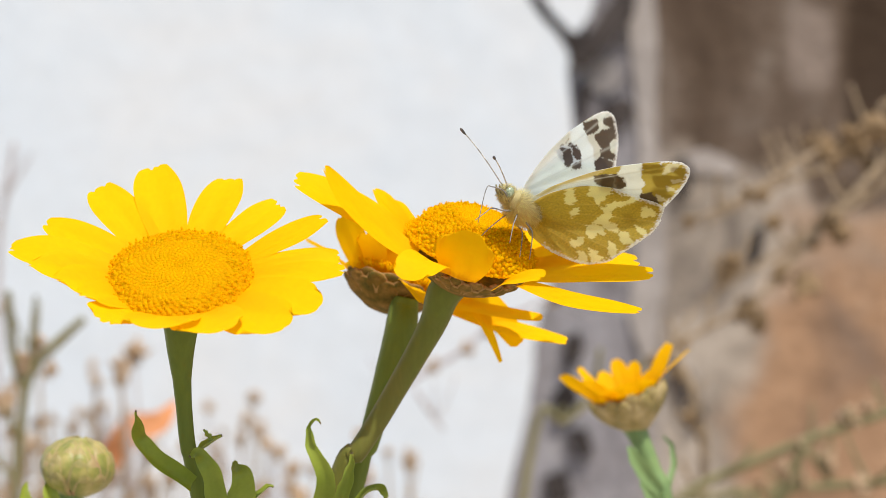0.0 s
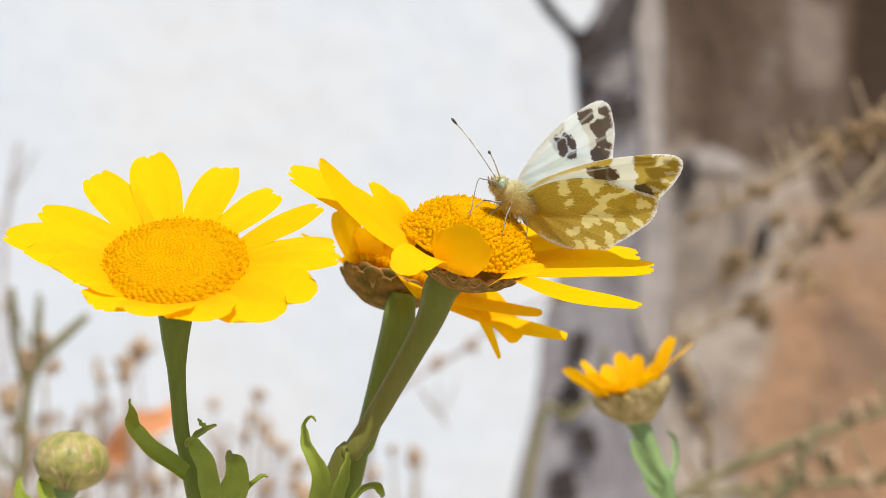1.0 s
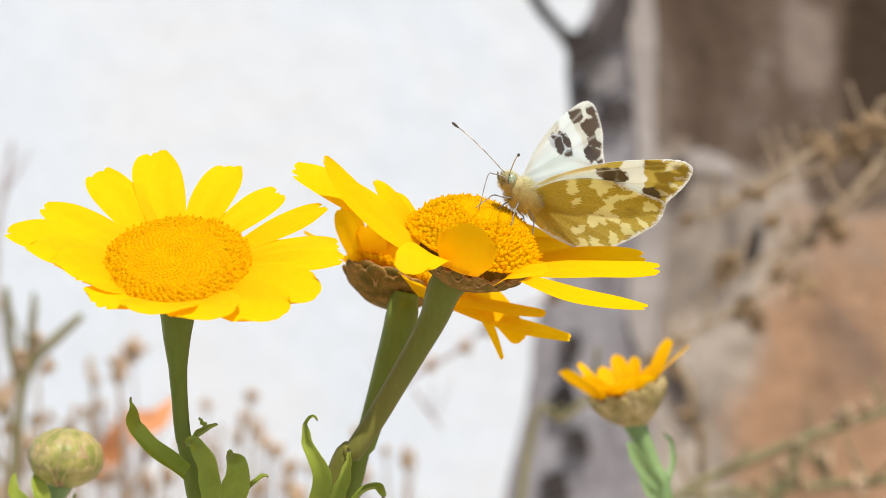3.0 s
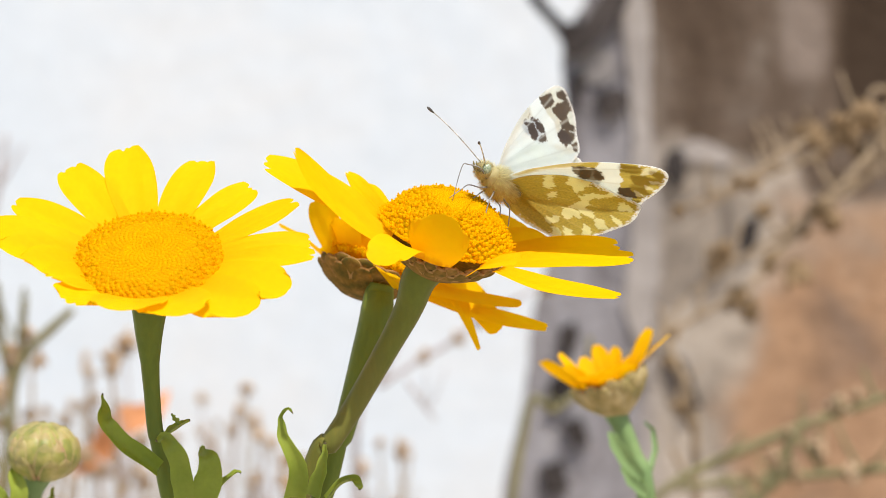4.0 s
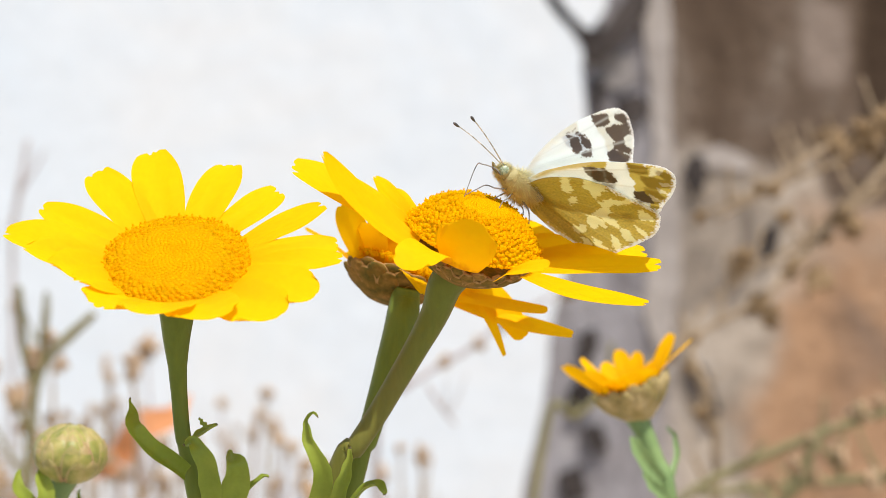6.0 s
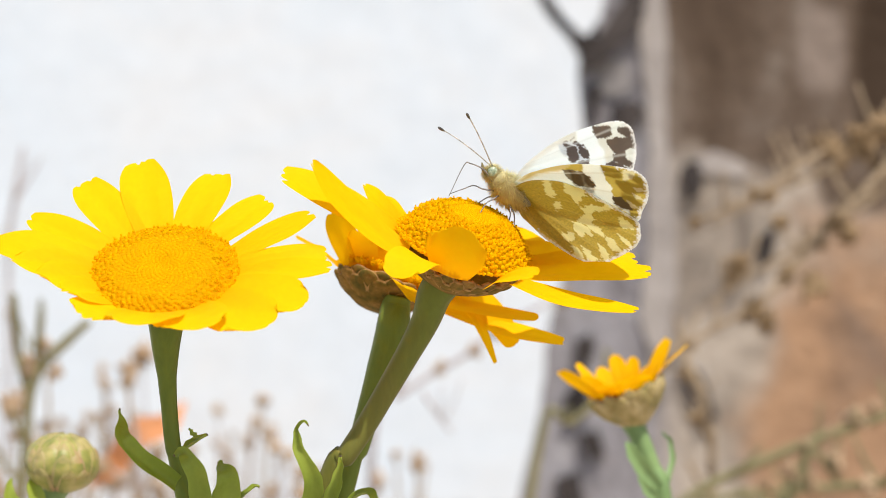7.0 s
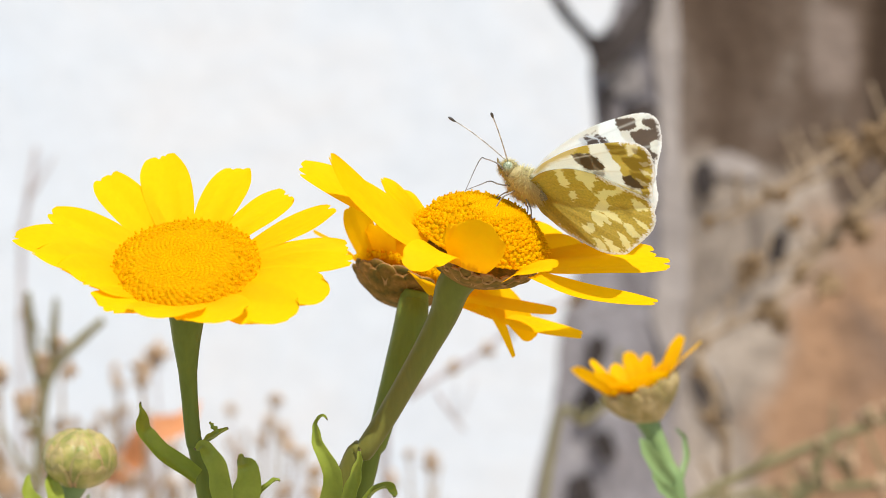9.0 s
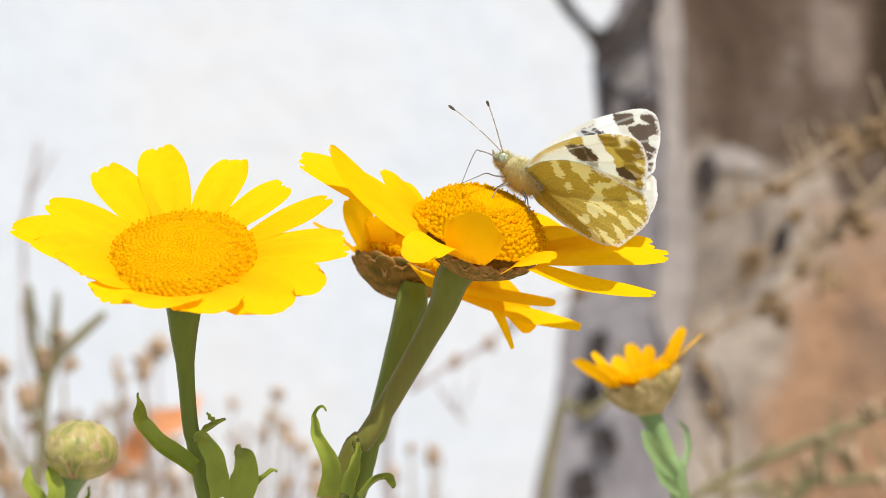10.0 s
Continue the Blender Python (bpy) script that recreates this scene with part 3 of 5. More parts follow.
def flower_head(owner, base, centre, facing, petals, radius, dome, count, cup, seed, calyx=(None, None), bracts=18, tall=1.0, dimple=0.0, ripe=0.3, drop=0.0, ring_at=0.76, tint=YELLOW):
    """petals: tip (mm), bulge, width, twist, breadth of the tip, and turn and hang for some. cup: radius, depth, neck; drop: how far it sits below the disc."""
    face = frame_of(facing)
    c = M(*centre)
    low = c - face.col[2] * drop / 1000
    mat, edge = calyx[0] or CALYX, calyx[1] or CALYX_EDGE
    part("receptacle", cup_mesh(face, low, base, *cup, mat), owner)
    for ring, (u0, u1, half, proud) in enumerate(((0.06, 0.62, 0.25, 1.0), (0.26, 0.92, 0.22, 1.05), (0.5, 1.12, 0.20, 0.7))):
        for k in range(bracts):
            a0 = 2 * math.pi * (k + ring * 0.5 + 0.12 * math.sin(k * 5.1)) / bracts
            part("bract", bract_mesh(face, low, base, *cup, a0, u0, u1, half * 16 / bracts, proud, mat, edge), owner)
    cushion, florets = disc_mesh(face, c, base, radius, dome, count, seed, tall, dimple, ripe)
    part("disc", cushion, owner, "orange-yellow cushion of the flower")
    part("floret_cushion", florets, owner, "hundreds of tiny orange tube florets", kind="stuff")
    for k, (tip, bulge, width, twist, end, *set_so) in enumerate(petals):
        part("petal", petal_mesh(face, c, base, radius * ring_at, tip, bulge, width, twist, end, *set_so, seed=seed * 50 + k, tint=tint), owner)


# the open flower that faces the light
ROOT_A = Vector((-0.020, -0.004, 0.0))
flower_a = thing("yellow_daisy", ROOT_A, "wide open yellow daisy with an orange middle on a green stem", "flower", "daisies on the plant")
flower_head(flower_a, ROOT_A, (-36, -14, -2.2), (0.0, -0.60, 0.80), [
    ((-60.6, -12.6, 2.4), 1.0, 7.4, 0, 0.40), ((-57.0, -17, 0.2), 0.6, 7.0, 0, 0.25), ((-52.8, -20, -2.1), 0.5, 7.4, 0, 0.25), ((-48.7, -23, -4.4), 0.5, 7.6, 0, 0.30),
    ((-57.0, -4.6, 6.0), 0.6, 5.9, 0, 0.50), ((-50.2, 1.8, 11.3), 0.5, 7.0, 0, 0.60),
    ((-42.4, 5.5, 14.5), 0.4, 7.4, 0, 0.60), ((-30.4, 5.3, 12.5), 0.4, 6.6, 0, 0.55), ((-22.5, 0.7, 8.4), 0.4, 6.0, 0, 0.60),
    ((-15.2, -9, 6.0), 0.3, 4.8, 0, 0.50), ((-13.1, -12.3, 0.3), 0.9, 4.4, 14, 0.55), ((-12.3, -16.5, -1.8), 0.6, 5.2, -4, 0.55),
    ((-15.5, -24.2, -6.6), 0.8, 9.0, 0, 0.72), ((-20.6, -29, -9.5), 0.8, 10.2, 0, 0.72), ((-29.1, -31.8, -9.5), 0.6, 10.4, 0, 0.78),
    ((-37.1, -32, -8.8), 0.5, 10.6, 0, 0.78), ((-45.1, -28, -7.8), 0.5, 9.6, 0, 0.5)],
    10.6, 1.9, 900, (7.0, 5.0, 2.4), 1, tall=0.8, dimple=0.5, ripe=0.42)
stem_part(flower_a, ROOT_A, [(-36.6, -9.5, -7.4), (-36.6, -9, -9.7), (-36.8, -8, -13), (-36.8, -7, -17.2), (-36.7, -6, -21.3), (-36.2, -6, -27.1), (-34.9, -6, -32.9), (-29, -6, -70), (-24, -5, -200), (-20, -4, -450)],
          [2.6, 2.45, 1.95, 1.35, 1.17, 1.14, 1.3, 1.8, 2.2, 2.6], STEM, n=70)
for pts, widths, out in (
        ([(-35.4, -9, -32.4), (-38.4, -11, -29.8), (-40.7, -13, -27.5), (-42.1, -14, -25.4), (-42.6, -12, -23.8), (-43, -11, -22.2), (-43, -11, -21.3)], [2.6, 2.8, 2.7, 2.4, 1.7, 0.4, 0.2], (0.5, -1, 0.5)),
        ([(-31.7, -10, -36.5), (-31.8, -12, -32.6), (-32.5, -14, -29.3), (-33.9, -13, -27.5), (-35.5, -11, -28.1)], [3.0, 3.2, 2.7, 1.6, 0.3], (0.3, -1, 0.1)),
        ([(-34.7, -7, -27.6), (-33.5, -6, -26.8), (-32.4, -5, -26.1), (-31.3, -5, -25.6)], [0.8, 1.8, 1.2, 0.2], (-0.3, -0.4, 1)),
        ([(-32.8, -6, -26.2), (-33, -6, -25.8), (-33.5, -6, -25.2), (-33.8, -6, -24.6)], [0.3, 0.8, 0.6, 0.2], (0.3, -1, 0.3)),
        ([(-29.3, -9, -37), (-28, -10, -33.4), (-28, -11, -30.9), (-28.9, -9, -29.8), (-29.2, -8, -29.3), (-29.6, -8, -29.5)], [3.8, 4.1, 3.0, 1.0, 0.35, 0.15], (0.2, -1, 0.2)),
        ([(-28.6, -5, -37.3), (-26.8, -5, -35), (-25.1, -5, -33.5), (-24.3, -5, -33.1), (-23.8, -5, -33.4)], [1.4, 1.1, 0.8, 0.4, 0.15], (0.1, -0.6, 1))):
    part("leaf", leaf_mesh(pts, widths, ROOT_A, out), flower_a, "narrow green leaf with a dry curled tip")

# the flower on which the butterfly feeds, seen from its side
ROOT_B = Vector((-0.030, 0.014, 0.0))
flower_b = thing("yellow_daisy", ROOT_B, "yellow daisy seen from its side, on a thick leaning stem", "flower", "daisies on the plant")
flower_head(flower_b, ROOT_B, (5.9, 0, -0.2), (0.29, -0.36, 0.89), [
    ((-20.4, -4, 11.3), 0.9, 7.4, -16, 0.62), ((-15.6, -10, 13), -1.2, 5.8, -20, 0.34, 22), ((-8.8, 3, 10.0), 0.2, 5.4, 0, 0.45), ((-6.9, 6, 8.5), 0.0, 5.6, 0, 0.5),
    ((10.8, 20, 4.1), 0.0, 8.0, 0, 0.7), ((17.8, 16, 2.3), 0.0, 8.0, 0, 0.7), ((23.5, 10, -2.2), 0.8, 9.0, 6, 0.6), ((32.4, 6, -1.9), 0.6, 5.6, 14, 0.55),
    ((33.6, -3, -3.7), 0.4, 6.6, 6, 0.62), ((30.5, -13, -8.9), -0.6, 6.0, 4, 0.6), ((16.2, -17, -3.7), 0.8, 5.2, 30, 0.5),
    ((6.1, -14.5, 3.3), -0.7, 8.8, 0, 0.84), ((-3.7, -17, -3.7), 2.4, 6.8, 0, 0.75)],
    10.0, 6.6, 1250, (8.5, 4.6, 3.0), 2, tall=1.0, ripe=0.12, drop=0.9, ring_at=0.97)
stem_part(flower_b, ROOT_B, [(4.7, 1, -3.1), (4, 1, -3.8), (1.9, 2, -6.3), (0.3, 4, -10.6), (-2.5, 5, -15.7), (-6.1, 6, -21.8), (-9, 7, -26.6), (-11.9, 7, -30.9), (-15, 8, -35.4), (-28, 10, -75), (-30, 13, -200), (-30, 14, -450)],
          [3.0, 2.9, 2.6, 2.1, 1.8, 1.65, 1.6, 1.55, 1.55, 1.9, 2.3, 2.7], STEM_RED, n=80)
for pts, widths, out in (
        ([(-17.4, 5, -38.8), (-16.7, 3, -34.3), (-17.8, 2, -31), (-18.9, 2, -29.1), (-18.9, 2, -27.4), (-18.9, 2, -26.3), (-18.4, 1, -25.3), (-17.6, 0, -25.1), (-17, 0, -25.8)], [3.4, 2.9, 2.0, 1.7, 1.1, 0.6, 0.5, 0.4, 0.15], (0.2, -1, 0.1)),
        ([(-14.3, 3, -38.5), (-13.2, 2, -35.4), (-12.5, 2, -32.5), (-12.4, 2, -30.3)], [2.8, 2.4, 1.4, 0.25], (-0.6, -1, 0.1)),
        ([(-12.8, 9, -39.7), (-10.7, 8, -37.2), (-8.8, 7, -36.4), (-7.7, 6, -37.1), (-7.5, 6, -38)], [1.6, 1.7, 1.8, 1.4, 0.4], (0.1, -0.5, 1))):
    part("leaf", leaf_mesh(pts, widths, ROOT_B, out), flower_b, "narrow green leaf with a dry curled tip")

# the withering flower behind it, turned away
ROOT_C = Vector((-0.018, 0.030, 0.0))
flower_c = thing("yellow_daisy", ROOT_C, "fading yellow daisy turned away, its petals hanging", "flower", "daisies on the plant")
flower_head(flower_c, ROOT_C, (-6.7, 22, -4.9), (0.33, 0.26, 0.90), [
    ((-20.7, 26, 2.3), 0.5, 4.6, 0, 0.6), ((-13.8, 14, 6.4), 0.6, 4.6, 60, 0.6), ((-10.2, 14, 3.2), 0.6, 5.6, 0, 0.7), ((-7.4, 14, 4.9), 0.6, 6.4, 0, 0.7),
    ((-4.3, 14, 3.6), 0.6, 6.4, 0, 0.7), ((-1.0, 6, -8.0), 0.6, 5.5, 0, 0.6), ((17.8, 18, -10.7), -0.3, 3.4, 50, 0.72), ((22.1, 24, -14.8), -0.6, 4.4, 45, 0.6),
    ((14.2, 25, -15.3), 0.4, 5.0, 80, 0.75, 0, 9), ((11.1, 21, -17.9), 0.4, 2.4, 70, 0.35, 0, 12), ((2, 37, 0), 0.5, 6.0, 0, 0.6), ((-8, 38, 2), 0.5, 6.0, 0, 0.6)],
    7.6, 3.0, 300, (7.0, 3.7, 3.0), 3, bracts=9, drop=0.4)
stem_part(flower_c, ROOT_C, [(-4.1, 17, -7), (-4.5, 17, -8.8), (-4.8, 16, -11), (-5.5, 16, -14.1), (-6.7, 15, -18.4), (-7.8, 15, -21.9), (-9.2, 15, -26.3), (-10.6, 15, -30.8), (-12.2, 15, -35.2), (-20, 16, -75), (-14, 20, -200), (-18, 30, -450)],
          [1.9, 2.3, 2.5, 2.45, 2.3, 2.05, 1.8, 1.65, 1.6, 1.8, 2.2, 2.6], STEM, n=70)

# the smaller, half open flower further back
ROOT_D = Vector((0.048, 0.115, 0.0))
flower_d = thing("small_daisy", ROOT_D, "small half open orange-yellow daisy on a pale stem", "flower", "daisies on the plant")
flower_head(flower_d, ROOT_D, (38.0, 100, -28.0), (-0.32, -0.03, 0.94), [
    ((24.8, 98, -24.2), 0.2, 3.6, 40, 0.5), ((28.5, 104, -23.2), 0.3, 4.0, 0, 0.6), ((29.2, 92, -24.7), 0.3, 3.3, 0, 0.6), ((32.2, 91, -26.9), 0.4, 3.2, 0, 0.6),
    ((35.2, 91, -28.2), 0.4, 3.0, 0, 0.6), ((39, 92, -27.6), 0.4, 3.3, 0, 0.65), ((33.2, 107, -24.1), 0.0, 3.6, 0, 0.7), ((36.4, 108, -21.6), 0.0, 3.3, 0, 0.7),
    ((40.1, 108, -22.0), 0.0, 3.0, 0, 0.7), ((43.3, 106, -23.6), 0.0, 3.6, 0, 0.7), ((46.9, 103, -18.3), 0.3, 3.6, 30, 0.6), ((50.3, 99, -19.4), 0.3, 2.4, 0, 0.4)],
    5.8, 1.2, 160, (7.3, 7.4, 1.9), 4, calyx=(PALE_CALYX, PALE_CALYX), bracts=12, ring_at=0.85, tint=np.array((0.95, 0.585, 0.004)))
stem_part(flower_d, ROOT_D, [(38.7, 100, -33), (40.5, 100, -37.1), (42.9, 100, -43.2), (45.1, 100, -49.9), (46, 104, -75), (48, 110, -200), (48, 115, -450)],
          [2.7, 1.9, 1.7, 1.8, 2.0, 2.4, 2.6], PALE_STEM)
for pts, widths, out in (
        ([(44, 98, -47.5), (40.2, 95, -42.7), (38.4, 94, -39.3), (37.7, 94, -37.7)], [2.4, 3.2, 2.4, 0.5], (0.2, -1, 0.3)),
        ([(45.2, 103, -49.2), (47.5, 106, -43.9), (47.7, 108, -39.6), (46, 108, -37.1)], [1.4, 1.3, 1.0, 0.4], (-0.4, -1, 0.2)),
        ([(45, 97, -50.6), (41.7, 94, -47.5), (39.8, 93, -44.7)], [2.0, 2.4, 0.5], (0.3, -1, 0.3))):
    part("leaf", leaf_mesh(pts, widths, ROOT_D, out, PALE_STEM, tip=False), flower_d)

# the closed bud
ROOT_E = Vector((-0.055, 0.059, 0.0))
flower_e = thing("daisy_bud", ROOT_E, "closed round daisy bud with pale green scales", "flower bud", "daisies on the plant")
BUD_C = (-62.2, 44, -35.5)
bud_turn = Euler((0.15, 0.12, 0)).to_matrix()
v, f = blob(Vector(BUD_C), 5.83, 5.83, 4.8, 0.03, 3, 20, 12, bud_turn)
part("bud_core", mesh_of("bud_core", [M(*q) - ROOT_E for q in v], f, BUD), flower_e)
for ring, (th0, th1, cnt, proud) in enumerate(((150, 88, 10, 1.10), (125, 58, 11, 1.075), (100, 34, 10, 1.05), (75, 12, 8, 1.03))):
    for k in range(cnt):
        a0 = 2 * math.pi * (k + 0.5 * ring + 0.15 * math.sin(k * 3.3)) / cnt
        rows = []
        for i in range(9):
            q = i / 8
            th = radians(th0 + (th1 - th0) * q)
            w = (1.15 * math.pi / cnt) * math.sqrt(max(0.0, 1 - q ** 2.4)) + 0.02
            for j in range(7):
                vv = -1 + j / 3
                a = a0 + w * vv
                s = proud - 0.05 * vv * vv + 0.02 * q
                rows.append(Vector(BUD_C) + bud_turn @ Vector((5.83 * s * math.sin(th) * math.cos(a), 5.83 * s * math.sin(th) * math.sin(a), 4.8 * s * math.cos(th))))
        low = [Vector(BUD_C) + (q - Vector(BUD_C)) * 0.94 for q in rows]
        fs = [(i * 7 + j, i * 7 + j + 1, i * 7 + j + 8, i * 7 + j + 7) for i in range(8) for j in range(6)]
        fs += [(63 + a, 63 + d, 63 + c, 63 + b) for a, b, c, d in fs]
        part("scale", mesh_of("scale", [M(*q) - ROOT_E for q in rows + low], fs, [BUD, BUD_EDGE], face_mats=[1 if i >= 6 or j in (0, 5) else 0 for i in range(8) for j in range(6)] * 2), flower_e)
stem_part(flower_e, ROOT_E, [(-63.5, 45, -39.4), (-64.9, 46, -43.3), (-65.7, 47, -50.3), (-62, 50, -90), (-57, 54, -200), (-55, 59, -450)], [2.7, 1.9, 1.7, 1.9, 2.2, 2.6], PALE_STEM)
for pts, widths, out in (
        ([(-66.2, 41, -46.5), (-65.6, 40, -42.6), (-66.4, 41, -38.9), (-66.7, 42, -37.9)], [2.4, 3.0, 2.2, 0.4], (0.3, -1, 0.2)),
        ([(-67.4, 43, -47.8), (-68.9, 42, -43.8), (-70.8, 42, -40.7), (-70.6, 43, -38.2)], [2.0, 2.6, 2.0, 0.4], (0.5, -1, 0.3)),
        ([(-64.4, 47, -48.3), (-62.1, 48, -45.1), (-61.3, 48, -42.2)], [1.4, 1.2, 0.3], (0, -1, 0.4))):
    part("leaf", leaf_mesh(pts, widths, ROOT_E, out, tip=False), flower_e)

# ---- the butterfly ----
# Wing plane: c runs forward along the body, s out from the hinge, in mm.
FORE = [(0.2, -0.7), (0.2, 1.5), (0.1, 4.6), (-0.9, 9.6), (-2.3, 13.8), (-4.2, 17.6), (-6.0, 20.6), (-7.6, 22.2), (-9.4, 22.4), (-11.2, 20.8), (-12.6, 18.6), (-13.6, 16.2),
        (-14.6, 13.4), (-12.0, 8.5), (-6.5, 2.0), (-2.5, -0.8)]
HIND = [(1.9, -0.6), (1.2, 3.0), (0.0, 5.6), (-2.2, 8.4), (-4.6, 10.2), (-7.0, 11.2), (-10.0, 12.0), (-13.6, 13.0), (-15.2, 11.6), (-16.3, 9.8), (-16.8, 7.4), (-16.7, 4.5),
        (-16.4, 1.5), (-16.0, -0.6), (-14.2, -2.6), (-11.6, -3.8), (-7.7, -4.4), (-3.9, -4.2), (-1.8, -3.6)]
HIND_UPPER = [((-16.2, 8.8), (-17.6, 8.4), (-17.4, 6.8), (-16.2, 7.0)), ((-15.6, 4.8), (-17.2, 4.6), (-17.0, 3.0), (-15.6, 3.4)), ((-11.0, 8.6), (-13.0, 8.4), (-12.6, 7.2), (-11.0, 7.4))]
# marks on the wings: the corners (c, s) of each blotch, whose edges then turn ragged
marks = {}


def mark(tone, *corners):
    marks.setdefault(tone, []).append(corners)


mark("hind_cream", (-0.2, 6.1), (-0.8, 7.2), (-1.7, 5.9), (-3.1, 5.3), (-3.1, 4.3), (-2.2, 3.9), (-1.2, 4.9))
mark("hind_cream", (-2.5, 8.9), (-4.8, 10.4), (-5.7, 10.1), (-6.2, 6.9), (-5.4, 7.1), (-4.3, 7.7), (-3.6, 7.2))
mark("hind_cream", (-4.0, 3.3), (-4.4, 4.5), (-5.3, 3.5), (-4.9, 2.5))
mark("hind_cream", (-8.6, 11.5), (-10.1, 12.4), (-9.7, 10.0), (-8.6, 8.4), (-8.7, 6.9), (-9.8, 6.7), (-9.8, 5.6), (-11.3, 5.8), (-12.7, 4.9), (-11.4, 4.1), (-9.7, 4.5), (-8.3, 3.8), (-8.3, 6.4), (-7.2, 6.7), (-7.8, 8.9), (-9.0, 10.0))
mark("hind_cream", (-8.2, 2.9), (-9.0, 3.8), (-10.5, 4.1), (-11.5, 3.3), (-10.5, 2.8), (-10.8, 1.3), (-9.5, 1.5))
mark("hind_cream", (-8.5, -0.8), (-9.4, 0.8), (-10.2, 0.2), (-10.1, -1.5), (-9.2, -1.5))
mark("hind_cream", (-11.5, 11.2), (-13.3, 11.6), (-14.4, 10.8), (-13.4, 9.6), (-12.3, 10.0))
mark("hind_cream", (-13.7, 7.6), (-15.6, 8.1), (-16.7, 7.3), (-15.3, 6.8))
mark("hind_cream", (-12.7, 5.3), (-13.8, 5.7), (-15.5, 5.2), (-16.5, 4.6), (-15.2, 4.0), (-13.9, 4.3))
mark("hind_cream", (-12.9, 2.8), (-14.3, 2.6), (-16.2, 1.7), (-15.7, 0.8), (-14.0, 1.4))
mark("hind_cream", (-11.8, -0.4), (-12.9, 0.1), (-14.9, -0.6), (-15.8, -1.5), (-14.3, -1.9))
mark("hind_cream", (-10.9, -1.7), (-12.6, -1.5), (-14.4, -3.0), (-13.0, -3.6))
mark("hind_gold", (-2.8, -3.0), (-7.3, -3.8), (-10.3, -3.5), (-12.5, -3.6), (-11.0, -4.9), (-7.4, -5.1), (-4.0, -4.5))
mark("fore_olive", (-3.7, 18.0), (-5.9, 21.4), (-8.1, 23.2), (-10.7, 22.6), (-13.2, 19.0), (-14.9, 14.3), (-13.3, 13.8), (-11.8, 15.0), (-10.3, 15.0), (-9.4, 14.1), (-7.9, 15.7), (-6.4, 16.1), (-5.1, 17.1))
mark("fore_olive", (-2.1, 10.7), (-2.2, 13.8), (-2.7, 14.7), (-3.5, 13.3), (-2.8, 11.6))
mark("fore_cream", (-6.4, 20.5), (-7.7, 22.1), (-8.2, 20.2), (-7.8, 18.7), (-7.1, 19.3))
mark("fore_cream", (-10.4, 17.8), (-11.4, 18.7), (-12.1, 18.3), (-11.4, 17.5))
mark("fore_cream", (-10.9, 15.7), (-12.1, 16.3), (-12.9, 16.3), (-12.1, 15.2))
mark("fore_cream", (-9.5, 19.1), (-10.3, 20.3), (-10.9, 20.4), (-10.3, 19.0))
mark("fore_dark", (-2.1, 10.5), (-2.9, 12.1), (-3.9, 13.1), (-5.1, 13.4), (-6.6, 13.0), (-6.7, 11.9), (-5.6, 10.4), (-4.3, 10.2), (-3.0, 9.9))
mark("fore_dark", (-9.4, 14.1), (-10.2, 15.1), (-11.4, 15.3), (-12.6, 14.9), (-11.7, 13.7), (-10.5, 13.3))
mark("fore_gold", (-0.0, 1.4), (0.3, 4.6), (-0.6, 10.0), (-1.9, 14.3), (-2.6, 15.3), (-3.0, 14.1), (-2.0, 10.3), (-0.7, 5.7), (-0.5, 2.1))
mark("fore_gold", (-8.0, 10.8), (-10.2, 12.3), (-12.4, 13.6), (-14.5, 14.0), (-13.3, 12.4), (-10.3, 11.2))
mark("upper_dark", (-2.5, 11.3), (-3.2, 12.0), (-4.2, 12.5), (-4.9, 11.9), (-5.8, 11.2), (-5.5, 9.9), (-4.8, 9.8), (-3.5, 10.7))
mark("upper_dark", (-4.6, 12.8), (-5.6, 13.7), (-6.3, 13.1), (-6.9, 12.6), (-6.1, 11.8), (-5.2, 12.1))
mark("upper_dark", (-6.1, 11.4), (-7.0, 12.3), (-7.6, 11.4), (-6.5, 10.4), (-5.8, 10.2))
mark("upper_dark", (-3.4, 12.5), (-3.7, 13.1), (-4.8, 13.5), (-4.3, 12.8))
mark("upper_dark", (-4.6, 17.4), (-5.4, 19.0), (-6.5, 19.4), (-7.3, 18.8), (-7.1, 17.8), (-6.0, 16.6), (-5.1, 16.8))
mark("upper_dark", (-7.3, 17.4), (-8.5, 19.0), (-9.9, 20.7), (-10.9, 21.3), (-11.8, 20.2), (-10.7, 19.4), (-10.4, 18.3), (-10.9, 17.6), (-10.0, 16.8), (-8.8, 16.8))
mark("upper_dark", (-7.7, 20.7), (-8.7, 22.0), (-9.8, 22.2), (-10.5, 21.5), (-9.2, 20.6), (-8.1, 20.3))
mark("upper_dark", (-9.6, 16.2), (-10.6, 17.2), (-11.6, 17.1), (-12.7, 17.5), (-13.1, 16.9), (-11.5, 16.0), (-10.2, 15.6))
mark("upper_dark", (-9.4, 14.2), (-10.6, 15.2), (-12.1, 16.0), (-13.1, 16.2), (-12.7, 15.1), (-12.6, 13.9), (-11.5, 13.1), (-10.2, 13.2))
mark("upper_dark", (-12.6, 13.9), (-13.7, 15.1), (-14.5, 13.5), (-13.4, 13.4))
mark("upper_dust", (-2.2, 11.5), (-3.1, 13.6), (-3.1, 12.6))


